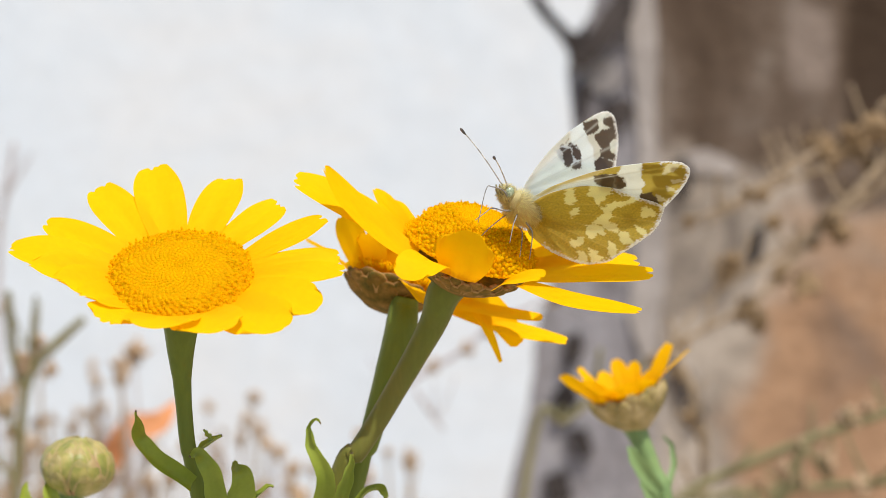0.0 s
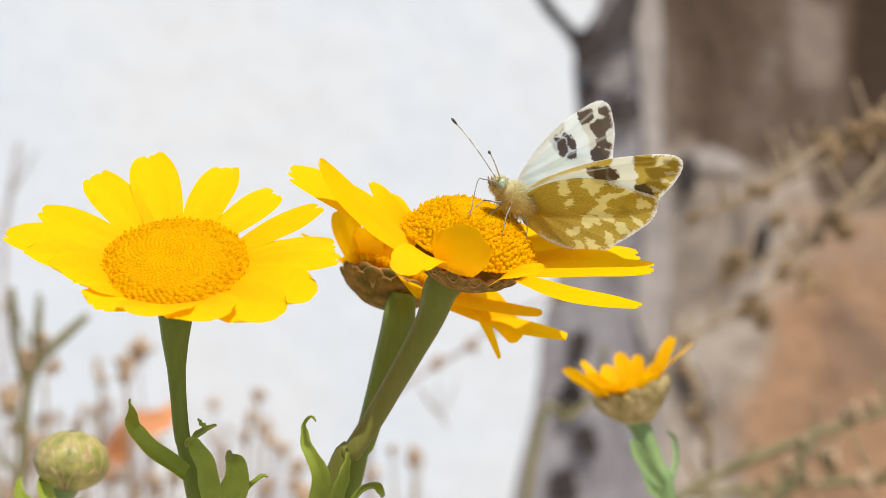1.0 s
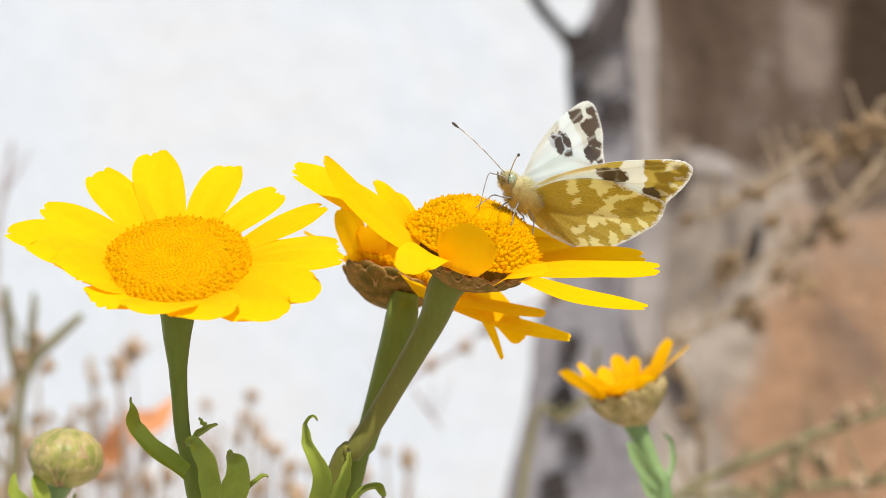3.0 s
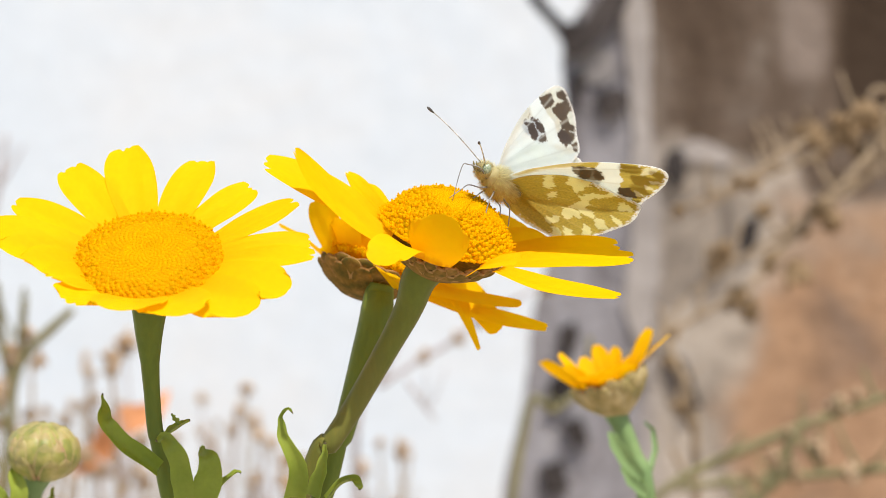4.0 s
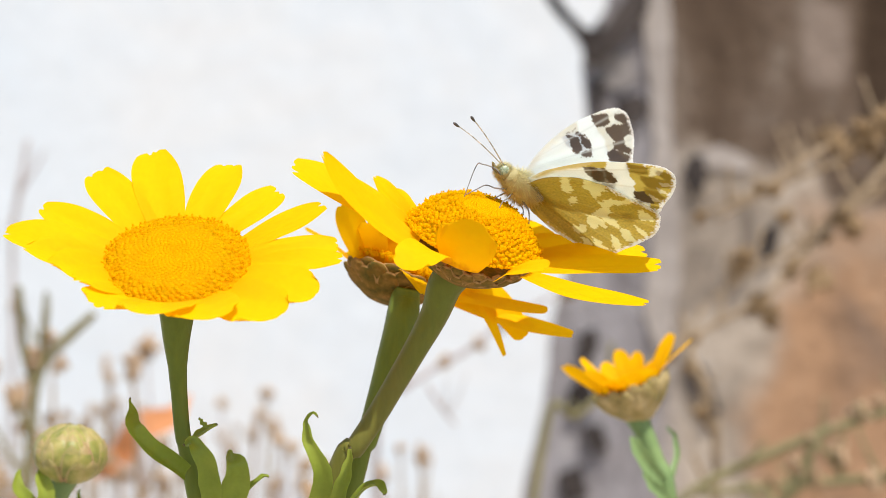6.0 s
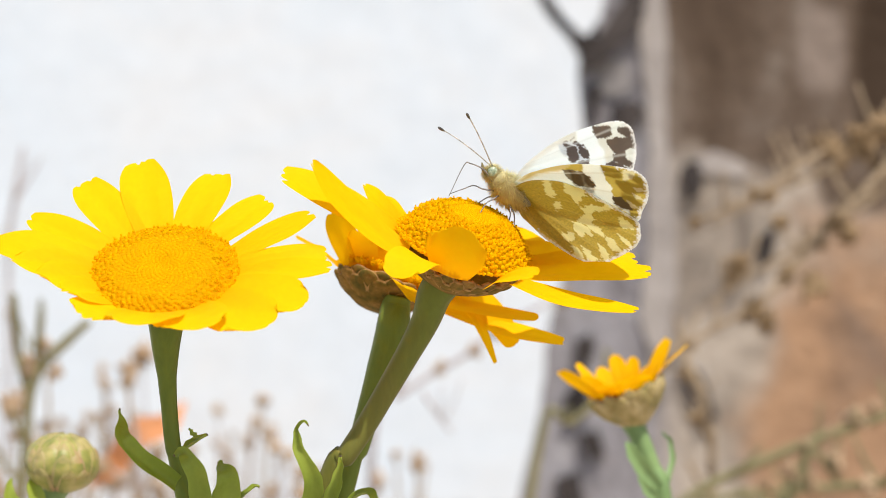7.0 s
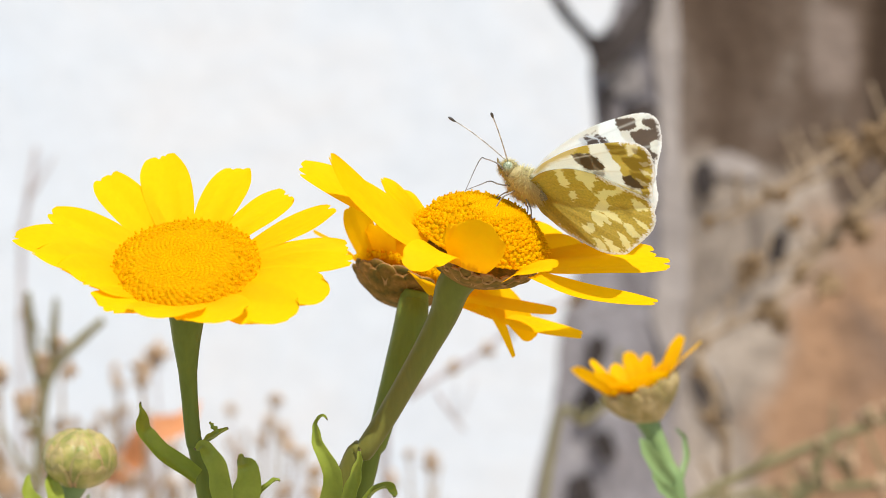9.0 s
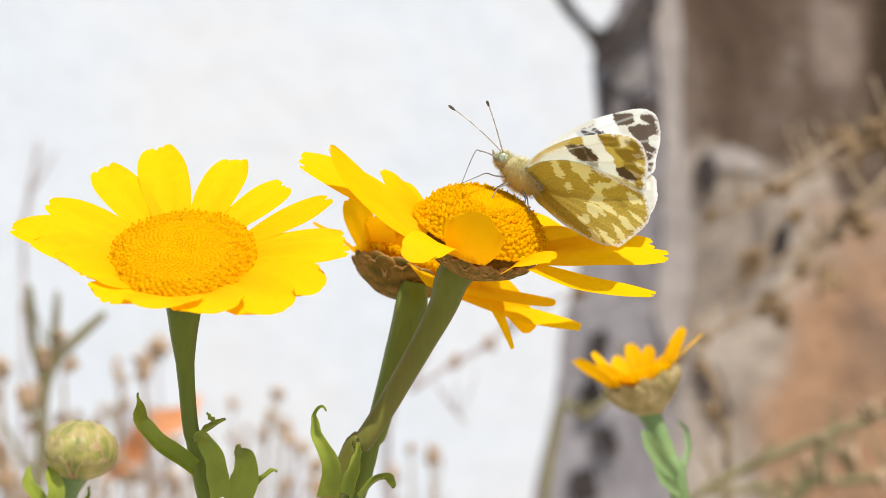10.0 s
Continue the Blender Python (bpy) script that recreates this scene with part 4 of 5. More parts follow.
def spots(cs, shapes, rag, soft=0.09):
    """How far each point of the wing lies inside one of the blotches, 0 to 1."""
    best = np.full(len(cs), -9.0)
    for corners in shapes:
        q = np.array(corners)
        dist, inside = np.full(len(cs), 9.0), np.zeros(len(cs), bool)
        for a, b in zip(q, np.roll(q, -1, axis=0)):
            e, w = b - a, cs - a
            h = np.clip((w @ e) / max(1e-9, e @ e), 0, 1)
            dist = np.minimum(dist, np.linalg.norm(w - h[:, None] * e, axis=1))
            cross = (a[1] > cs[:, 1]) != (b[1] > cs[:, 1])
            inside ^= cross & (cs[:, 0] < (b[0] - a[0]) * (cs[:, 1] - a[1]) / (b[1] - a[1] + 1e-12) + a[0])
        best = np.maximum(best, np.where(inside, dist, -dist))
    return np.clip((best + rag) / (2 * soft) + 0.5, 0, 1)[:, None]


def wing_mesh(name, outline, middle, side, fore):
    ring, rows = 380, 78
    if side < 0 and not fore:
        outline = [(c, max(s, -0.8)) for c, s in outline]    # the inner fold lies under the body
    edge = bezier([(*q, 0) for q in outline] + [(*outline[0], 0)], ring + 1)[:-1]
    edge = np.array([(q.x, q.y) for q in edge])
    rag_edge = np.array([0.16 * noise.noise(Vector((q[0] * 6, q[1] * 6, 0))) * (q[0] < -6) for q in edge])
    mid = np.array(middle)
    cs = [mid]
    rim = [1.0]
    for i in range(1, rows + 1):
        u = (i / rows) ** 0.8
        for k in range(ring):
            cs.append(mid + (edge[k] - mid) * (u + rag_edge[k] * 0.12 * (i == rows)))
            rim.append((1 - u) * np.linalg.norm(edge[k] - mid))
    cs, rim = np.array(cs), np.array(rim)
    streak = np.array([noise.noise(Vector((math.atan2(q[1] + 1.5, -q[0] + 2.5) * 22, math.hypot(q[0], q[1]) * 0.9, 3))) for q in cs])
    fine = np.array([noise.noise(Vector((q[0] * 3.1, q[1] * 3.1, 7))) for q in cs])
    coarse = np.array([noise.noise(Vector((q[0] * 1.1, q[1] * 1.1, 19))) for q in cs])
    rag = 0.26 * streak + 0.16 * fine + 0.06 * coarse + 0.02
    speck = np.random.RandomState(4).uniform(0.92, 1.08, (len(cs), 1))
    ang = np.arctan2(cs[:, 1] + 1.5, -cs[:, 0] + 2.5)
    vein = np.exp(-((np.mod(ang * 5.2 + 0.5, 1.0) - 0.5) / 0.045) ** 2)[:, None] * np.clip(np.hypot(cs[:, 0], cs[:, 1])[:, None] / 6 - 0.4, 0, 1)
    one = np.ones((len(cs), 1))
    white = np.array((0.87, 0.95, 1.0))
    olive, dark = np.array((0.60, 0.415, 0.034)), np.array((0.20, 0.135, 0.050))
    out = np.hypot(cs[:, 0], cs[:, 1])[:, None]
    base_dust = np.clip(1 - out / 5.0, 0, 1)
    if fore:
        upper = one * white
        upper = upper * (1 - vein * 0.10)
        d = spots(cs, marks["upper_dark"], rag * 1.5 + 0.13 * (cs[:, 1] > 14.5) + 0.05)
        d = np.maximum(d, 0.5 * spots(cs, marks["upper_dust"], rag)) * (1 - 0.5 * vein)
        upper = upper * (1 - d) + np.array((0.150, 0.122, 0.108)) * speck * d
        upper = upper * (1 - base_dust * 0.35) + np.array((0.45, 0.45, 0.38)) * base_dust * 0.35
        lower = one * np.array((0.94, 0.90, 0.70))
        gold = spots(cs, marks["fore_gold"], rag * 0.5, 0.3) * 0.85
        lower = lower * (1 - gold) + np.array((0.66, 0.45, 0.06)) * gold
        lower = lower * (1 - 0.2 * vein) + np.array((0.55, 0.40, 0.10)) * 0.2 * vein
        o = spots(cs, marks["fore_olive"], rag * 1.2 + 0.12)
        lower = lower * (1 - o) + olive * speck * o
        pale = spots(cs, marks["fore_cream"], rag * 1.3 + 0.05) * 0.85
        lower = lower * (1 - pale) + np.array((0.92, 0.80, 0.42)) * pale
        d = spots(cs, marks["fore_dark"], rag * 1.2 + 0.10) * (1 - 0.6 * vein)
        lower = lower * (1 - d) + dark * speck * d
    else:
        upper = one * white
        d = spots(cs, HIND_UPPER, rag)
        upper = upper * (1 - d * 0.6) + np.array((0.2, 0.19, 0.19)) * d * 0.6
        lower = one * olive * (1 + 0.25 * fine[:, None]) * speck
        lower = lower * (1 - 0.4 * vein) + np.array((0.78, 0.58, 0.12)) * 0.4 * vein
        cr = spots(cs, marks["hind_cream"], rag * 1.5 + 0.08)
        edge_yellow = np.clip(1 - rim / 0.6, 0, 1)[:, None] * 0.6
        lower = lower * (1 - edge_yellow) + np.array((0.66, 0.46, 0.09)) * edge_yellow
        gold = spots(cs, marks["hind_gold"], rag, 0.4) * 0.85
        lower = lower * (1 - gold) + np.array((0.95, 0.67, 0.07)) * gold
        lower = lower * (1 - cr) + np.array((0.97, 0.85, 0.36)) * (0.94 + 0.06 * speck) * cr
        glint = (np.clip(streak, 0, 1) ** 2)[:, None] * 0.35 * np.clip(1 - out / 12, 0, 1)
        lower = lower * (1 - glint) + np.array((0.6, 0.52, 0.25)) * glint
    fringe = np.clip(1.5 - rim / 0.46 + 1.2 * fine + 0.8 * streak, 0, 1)[:, None] * (cs[:, :1] < -5.5)
    lower = lower * (1 - 0.9 * fringe) + np.array((0.97, 0.96, 0.90)) * 0.9 * fringe
    upper = upper * (1 - 0.8 * fringe) + np.array((0.95, 0.95, 0.93)) * 0.8 * fringe
    bend = -0.010 * (cs[:, 1] - 8) ** 2 * 0.25 + 0.05 * np.cos(ang * 5.2 * 2 * math.pi) * np.clip(out[:, 0] / 8, 0, 1)
    n = len(cs)
    verts = [Vector((c / 1000, side * s / 1000, (z + 0.05) / 1000)) for (c, s), z in zip(cs, bend)]
    verts += [Vector((c / 1000, side * s / 1000, (z - 0.05) / 1000)) for (c, s), z in zip(cs, bend)]
    faces = []
    for k in range(ring):
        faces.append((0, 1 + (k + 1) % ring, 1 + k))
    for i in range(rows - 1):
        o = 1 + i * ring
        faces += [(o + k, o + (k + 1) % ring, o + ring + (k + 1) % ring, o + ring + k) for k in range(ring)]
    faces += [tuple(n + i for i in f[::-1]) for f in faces]
    o = 1 + (rows - 1) * ring
    faces += [(o + k, o + (k + 1) % ring, n + o + (k + 1) % ring, n + o + k) for k in range(ring)]
    if side < 0:
        faces = [f[::-1] for f in faces]
    return mesh_of(name, verts, faces, WING, np.vstack((upper, lower)))


butterfly = thing("butterfly", (0, 0, HIGH), "white butterfly with brown wing tips and olive mottled undersides, feeding", "butterfly")


def body_part(name, shapes, mat, label="", tints=None):
    v, f = joined(*shapes)
    return part(name, mesh_of(name, [q / 1000 for q in v], f, mat, tints), butterfly, label)


def fur_tints(shapes, low, high):
    v, _ = joined(*shapes)
    z = np.array([q.z for q in v])
    k = np.clip((z + 2.5) / 5, 0, 1)[:, None]
    return np.array(low) * (1 - k) + np.array(high) * k


thorax_shape = [blob(Vector((0.2, 0, -0.2)), 3.1, 1.8, 2.1, 0.10, 1, 20, 14), blob(Vector((2.4, 0, -0.1)), 1.5, 1.5, 1.6, 0.1, 2)]
body_part("thorax", thorax_shape, FUR, "thorax with pale grey-yellow hair", fur_tints(thorax_shape, (0.98, 0.80, 0.34), (0.66, 0.62, 0.38)))
v, f = tube([(-1.6, 0, 0.3), (-4.0, -0.1, 1.4), (-8.0, -0.2, 1.8), (-12.0, -0.2, 1.9), (-13.4, -0.2, 1.9)], [1.5, 1.3, 1.15, 0.8, 0.25], 16, 26)
body_part("abdomen", [(v, f)], FUR, "slim pale abdomen", fur_tints([(v, f)], (0.70, 0.64, 0.45), (0.22, 0.21, 0.18)))
head_shape = [blob(Vector((4.1, 0, 0.1)), 1.25, 1.35, 1.25, 0.08, 5, 16, 12)]
body_part("head", head_shape, FUR, "small hairy head", fur_tints(head_shape, (0.85, 0.62, 0.20), (0.48, 0.48, 0.32)))
for s in (1, -1):
    body_part("eye", [blob(Vector((4.35, s * 0.95, 0.25)), 0.72, 0.5, 0.8, 0, 0, 16, 12)], EYE, "pale green round eye")
    body_part("palp", [tube([(4.9, s * 0.4, -0.5), (5.6, s * 0.45, -0.2), (6.3, s * 0.4, 0.4)], [0.3, 0.26, 0.06], 8, 8)], FUR,
              tints=np.array([(0.42, 0.36, 0.18)] * 64))

# hair
rnd = random.Random(11)
hv, hf, ht = [], [], []
for n in range(4200):
    on_head = rnd.random() < 0.3
    d = Vector((rnd.gauss(0, 1), rnd.gauss(0, 1), rnd.gauss(0, 1))).normalized()
    if on_head:
        p = Vector((4.1 + d.x * 1.2, d.y * 1.3, 0.1 + d.z * 1.2))
        if abs(d.y) > 0.6 and d.z > -0.5:
            continue
        length = rnd.uniform(0.4, 0.9)
    else:
        p = Vector((0.4 + d.x * 3.1, d.y * 1.85, -0.2 + d.z * 2.1))
        length = rnd.uniform(0.6, 1.35)
    way = (d + Vector((-0.5, 0, -0.35)) + Vector((rnd.gauss(0, .2), rnd.gauss(0, .2), rnd.gauss(0, .2)))).normalized()
    s = way.orthogonal().normalized()
    b = way.cross(s)
    o = len(hv)
    w = 0.035
    hv += [p + s * w, p - s * w * 0.5 + b * w * 0.87, p - s * w * 0.5 - b * w * 0.87, p + way * length]
    hf += [(o, o + 1, o + 3), (o + 1, o + 2, o + 3), (o + 2, o, o + 3)]
    k = min(1, max(0, (p.z + 2) / 4))
    col = np.array((1.0, 0.79, 0.27)) * (1 - k) + np.array((0.84, 0.80, 0.54)) * k
    ht += [np.minimum(col * rnd.uniform(0.78, 1.2), 0.98)] * 4
part("hair", mesh_of("hair", [q / 1000 for q in hv], hf, FUR, np.array(ht)), butterfly, "fine pale hair", kind="stuff")

# legs, bent at knee and foot
for pts in (
        [(3.4, 0.6, -0.9), (5.6, 1.2, -0.3), (7.6, 0.9, -0.8), (8.2, 0.6, -1.6), (7.1, 0.9, -6.6)],
        [(2.4, 0.6, -1.8), (3.9, 0.6, -2.6), (5.1, -0.3, -3.0), (5.9, -0.2, -4.2), (7.2, 0.1, -6.3)],
        [(1.6, -0.8, -1.9), (2.1, -1.0, -2.8), (2.4, -0.9, -3.3), (2.9, -1.6, -5.0), (3.3, -2.2, -6.8)],
        [(0.4, -1.0, -1.9), (-1.0, -1.0, -2.4), (-1.9, -0.5, -2.9), (-2.6, -0.2, -4.6), (-3.2, 0.0, -6.6)],
        [(-0.6, 0.9, -1.9), (-1.9, 1.4, -2.5), (-2.7, 1.3, -3.3), (-3.6, 1.0, -4.6), (-4.5, 0.7, -6.2)],
        [(1.4, 1.0, -1.9), (1.9, 1.8, -3.0), (2.3, 2.4, -3.9), (2.2, 2.8, -5.4), (2.0, 3.2, -7.0)],
):
    body_part("leg", [tube(pts, [0.14, 0.12, 0.09, 0.08, 0.05], 8, 22)], LEG, "thin grey leg")

ANT = 12.4
antennae = []
for s in (1, -1):
    a = body_part("antenna", [tube([(0, 0, 0), (4, 0, 0.25), (8, 0, 0.3), (11, 0, 0.1), (ANT - 0.9, 0, 0)], [0.12, 0.10, 0.09, 0.095, 0.11], 8, 20)], ANTENNA, "thin banded antenna")
    v, f = tube([(ANT - 1.3, 0, 0.05), (ANT - 0.8, 0, 0), (ANT - 0.2, 0, -0.03), (ANT + 0.15, 0, -0.05)], [0.09, 0.20, 0.22, 0.05], 10, 12)
    part("club", mesh_of("club", [q / 1000 for q in v], f, CHITIN), a, "dark club with a pale tip")
    antennae.append(a)
wings = {}
for key, outline, middle, fore in (("fore", FORE, (-7.0, 12.5), True), ("hind", HIND, (-9.0, 4.2), False)):
    for s in (1, -1):
        ob = part("forewing" if fore else "hindwing", wing_mesh("forewing" if fore else "hindwing", outline, middle, s, fore), butterfly,
                  "forewing, white above with dark tip" if fore else "hindwing, mottled olive and cream below")
        wings[key, s] = ob

# ---- dry weeds before the wall ----
def weed(name, label, base, stalks, heads, mat, head_mat, group="dry weeds", category="dry weed", seed=0, twigs=0):
    """stalks: points (mm) and radii; heads: place (mm) and size (mm)."""
    rnd = random.Random(seed)
    base = Vector(base)
    ob = thing(name, base, label, category, group)
    for pts, radii in stalks:
        v, f = tube([Vector(q) for q in pts], radii, 8, 26)
        part("stalk", mesh_of("stalk", [M(*q) - base for q in v], f, mat), ob)
        line = bezier([Vector(q) for q in pts], 40)
        for _ in range(twigs):
            p = line[rnd.randrange(2, 30)]
            q = p + Vector((rnd.uniform(-14, 14), rnd.uniform(-10, 10), rnd.uniform(4, 22)))
            v, f = tube([p, p.lerp(q, 0.5) + Vector((0, 0, -2)), q], [radii[-1] * 0.8, radii[-1] * 0.6, radii[-1] * 0.4], 6, 8)
            part("twig", mesh_of("twig", [M(*w) - base for w in v], f, mat), ob)
    for n, (p, size) in enumerate(heads):
        turn = Euler((rnd.uniform(-0.6, 0.6), rnd.uniform(-0.6, 0.6), rnd.uniform(0, 3))).to_matrix()
        size = size * 0.8
        wide = size * rnd.uniform(0.42, 0.62)
        v, f = blob(Vector(p), wide, wide * rnd.uniform(0.6, 1.0), size * rnd.uniform(0.40, 0.75), 1.7, seed * 3 + n, 26, 18, turn)
        part("seed_head", mesh_of("seed_head", [M(*w) - base for w in v], f, head_mat), ob)
    return ob


# beside the broken plaster
T1 = [(201.9, 560, 59.2), (184.9, 560, 50.2), (159, 555, 41.5), (124.7, 545, 20.9), (103.7, 540, 11.8)]
T2 = [(211.2, 600, 55.8), (191.3, 590, 36.8), (165.8, 580, 11.1), (142.9, 570, -12.2), (126.9, 560, -24.5), (88.6, 550, -44.8), (52.5, 540, -68.9), (33.6, 540, -101.2), (17.5, 540, -151.9)]
T3 = [(201.2, 500, -54.7), (172.2, 500, -64.6), (141.2, 500, -74.9), (98.8, 500, -93.1), (80.4, 500, -107.4)]
weed("dry_weed", "long arching dry stalks with brown seed heads", (0.30, 0.56, 0), [
    (T1[::-1], [0.8, 1.2, 1.4, 1.5]), (T1[:2] + [(230, 560, -60), (300, 560, -450)], [1.4, 1.6, 1.8, 2.2])],
    [((159.7, 555, 42), 7), ((170.5, 556, 47.2), 7), ((178.7, 556, 49.1), 8), ((184.1, 556, 50), 8), ((126.6, 545, 22.3), 5), ((119.4, 560, -6.8), 5), ((137, 545, 10.7), 6), ((154, 556, 44.8), 5), ((168.1, 556, 40.6), 5), ((101.6, 540, 11.3), 4)], DRY_DARK, SEED_DARK, seed=1, twigs=5)
weed("dry_weed", "long arching dry stalks with brown seed heads", (0.33, 0.60, 0), [
    (T2[:7][::-1], [1.1, 1.2, 1.3, 1.5, 1.6]), (T2[:1] + [(300, 600, -60), (330, 600, -450)], [1.6, 1.8, 2.2])],
    [((165.8, 580, 11.1), 7), ((158.3, 580, 2.7), 6), ((142.9, 570, -12.2), 6), ((127.6, 560, -25.2), 7), ((118.9, 565, -11.6), 5), ((144.9, 572, -9.3), 5), ((124.1, 560, -28.1), 5), ((88.8, 550, -46.4), 5), ((100.5, 550, -39.4), 4)], DRY_DARK, SEED_DARK, seed=2, twigs=5)
weed("olive_stalk", "olive green leaning weed stalk", (-0.005, 0.54, 0), [
    (T2[5:8] + [(-5, 540, -450)], [1.1, 1.5, 1.9, 2.4])], [((73.3, 545, -57.7), 4)], DRY_GREEN, SEED_DARK, seed=3, twigs=2, category="weed")
weed("olive_stalk", "low olive weed stalk with brown heads", (0.12, 0.50, 0), [
    (T3, [1.2, 1.8, 2.0, 1.6]), (T3[2:3] + [(120, 500, -150), (120, 500, -450)], [1.8, 2.0, 2.4])],
    [((158.3, 500, -65.7), 7), ((139.7, 500, -75.5), 5), ((133.1, 500, -85.4), 6), ((148.5, 500, -71.2), 4), ((166, 500, -61.3), 5), ((124.3, 500, -92), 6)], DRY_GREEN, SEED, seed=4, twigs=5, category="weed")
weed("dry_weed", "dry brown stalk before the wall", (0.115, 0.62, 0), [
    ([(112.5, 600, -78.7), (110.5, 600, -63.9), (103.9, 600, -49.1), (99.7, 600, -29.4)], [2.2, 2.4, 1.8, 0.8]), ([(112.5, 600, -78.7), (115.6, 605, -113.9), (115, 620, -450)], [2.2, 2.2, 2.6])],
    [((109.5, 600, -73.8), 7), ((103.9, 600, -54), 5), ((50.8, 600, -20.7), 6), ((21.2, 600, -36.8), 4)], DRY_DARK, SEED_DARK, seed=5, twigs=3)
weed("dry_weed", "thin dry stalk crossing the whitewash", (0.0, 0.62, 0), [
    ([(-23.2, 600, -63.9), (-5.9, 600, -52.8), (7.6, 600, -45.4), (23.7, 600, -33.1), (48.4, 600, -20.7)], [1.4, 1.3, 1.2, 0.9]), ([(-23.2, 600, -63.9), (-15.8, 600, -49.1), (-33.1, 600, -113.2), (0, 620, -450)], [1.0, 1.0, 1.2, 1.6]),
    ([(-10.9, 600, -61.4), (-3.5, 600, -72.5), (1.5, 600, -78.7)], [1.0, 0.9, 0.7])],
    [((-3.5, 600, -51.1), 5), ((11.3, 600, -43.7), 4)], DRY_GREY, SEED, seed=6, twigs=2)
weed("dry_weed", "tangled dry stalks with brown seed heads", (0.34, 0.66, 0), [
    ([(121.3, 650, 10.7), (152.5, 650, 27.6), (175.9, 650, 36.7), (191.6, 650, 48.4), (222.8, 650, 58.8)], [0.9, 1.3, 1.6, 1.8, 1.8]),
    ([(159.4, 660, -7.6), (180.4, 660, 17.4), (198.8, 660, 31.8), (225.1, 660, 45)], [1.0, 1.5, 1.7, 1.8]),
    ([(117.4, 640, -25.5), (140.6, 640, -10), (169, 640, 5.4), (202.4, 640, 28.6), (225.6, 640, 41.5)], [0.8, 1.1, 1.4, 1.6, 1.8]),
    ([(222.8, 650, 58.8), (320, 655, -80), (340, 660, -450)], [1.8, 2.0, 2.4])],
    [((147.3, 650, 25), 8), ((184.7, 655, 8.1), 11), ((167.3, 645, -16.6), 9), ((144.5, 640, -33.2), 9), ((131.6, 640, -7.5), 8), ((191.6, 650, 46.6), 10), ((202, 650, 53.6), 10), ((200.4, 655, 36.9), 9), ((181.2, 650, 40.6), 8), ((210.9, 655, 50), 11)],
    DRY_DARK, SEED_DARK, seed=61, twigs=6)
weed("olive_stalk", "low olive weed stalks, bent over", (0.16, 0.54, 0), [
    ([(192.7, 540, -94.3), (160.4, 540, -97), (128.1, 540, -99.3), (100.5, 540, -102.3)], [1.8, 1.9, 1.8, 1.4]),
    ([(160.4, 540, -97), (148.9, 540, -82.7), (144.3, 540, -94.3)], [1.2, 1.2, 1.0]), ([(128.1, 540, -99.3), (150, 540, -200), (160, 540, -450)], [1.9, 2.0, 2.4])],
    [((147.7, 540, -96.6), 9), ((171.9, 540, -97), 8), ((158.1, 540, -87.3), 7)], DRY_GREEN, SEED, seed=62, twigs=5, category="weed")
# beside the whitewash
weed("dry_weed", "leafless grey stalk, tall and thin", (-0.33, 0.85, 0), [
    ([(-249.7, 850, -144.4), (-246.6, 850, -56.3), (-245.9, 850, 6.6), (-242.2, 850, 31.8), (-237.1, 850, 60.1)], [1.6, 1.6, 1.6, 1.8, 1.4]), ([(-243.4, 850, 28.6), (-235.6, 850, 41.2), (-227.7, 850, 53.8)], [1.4, 1.2, 0.8]),
    ([(-249.7, 850, -144.4), (-330, 850, -300), (-330, 850, -450)], [1.6, 2.0, 2.4])], [((-242.2, 850, 31.8), 4), ((-245.9, 850, 14.5), 4), ((-245.9, 850, -32.7), 5)], DRY_GREY, SEED, seed=7)
weed("olive_stalk", "branched olive weed with brown seed heads", (-0.15, 0.42, 0), [
    ([(-149.2, 420, -90.8), (-147.2, 420, -67.1), (-145.3, 420, -49.3), (-141.3, 420, -39.4), (-133.4, 420, -31.5), (-124.5, 420, -23.6)], [1.6, 1.7, 1.7, 1.8, 1.9, 1.4]),
    ([(-145.3, 420, -49.3), (-149.2, 420, -37.4), (-150.4, 420, -23.6), (-151.2, 420, -13.7)], [1.6, 1.5, 1.7, 1.2]), ([(-143.3, 420, -43.3), (-142.5, 420, -29.5), (-141.3, 420, -15.6)], [1.2, 1.2, 0.7]),
    ([(-149.2, 420, -90.8), (-150, 420, -250), (-150, 420, -450)], [1.7, 2.0, 2.4])],
    [((-145.3, 420, -39.4), 6), ((-140.3, 420, -31.5), 4), ((-152.2, 420, -54.2), 7), ((-136.4, 420, -41.4), 5), ((-149.2, 420, -63.1), 5)], DRY_GREEN, SEED, seed=8, twigs=3, category="weed")
for n, (x, y, head, lean) in enumerate(((240, 620, 9, 15), (172, 670, 5, 5), (452, 702, 6, -4), (372, 720, 5, 6), (20, 700, 8, -8), (60, 790, 6, 4), (200, 790, 6, 0), (140, 730, 4, 3),
                                        (430, 775, 5, -3), (500, 800, 5, 6), (520, 830, 6, 0), (555, 830, 6, 8), (640, 770, 4, 5), (270, 850, 6, 3), (470, 860, 7, -4), (20, 860, 8, 0), (330, 790, 4, -3), (690, 800, 4, 4))):
    deep = 600 + 70 * (n % 4)
    k = (310 + deep) / 3688.5
    top = ((x - 784) * k, deep, (441 - y) * k)
    weed("dry_weed", "thin dry stem with a brown seed head", ((top[0] + lean) / 1000, deep / 1000, 0), [
        ([(top[0] + lean, deep, -450), (top[0] + lean * 0.6, deep, -200), (top[0] + lean * 0.2, deep, top[2] - 40), top], [1.0, 0.8, 0.6, 0.5])],
        [(top, head)], DRY if n % 3 else DRY_GREY, SEED, seed=20 + n, twigs=3)
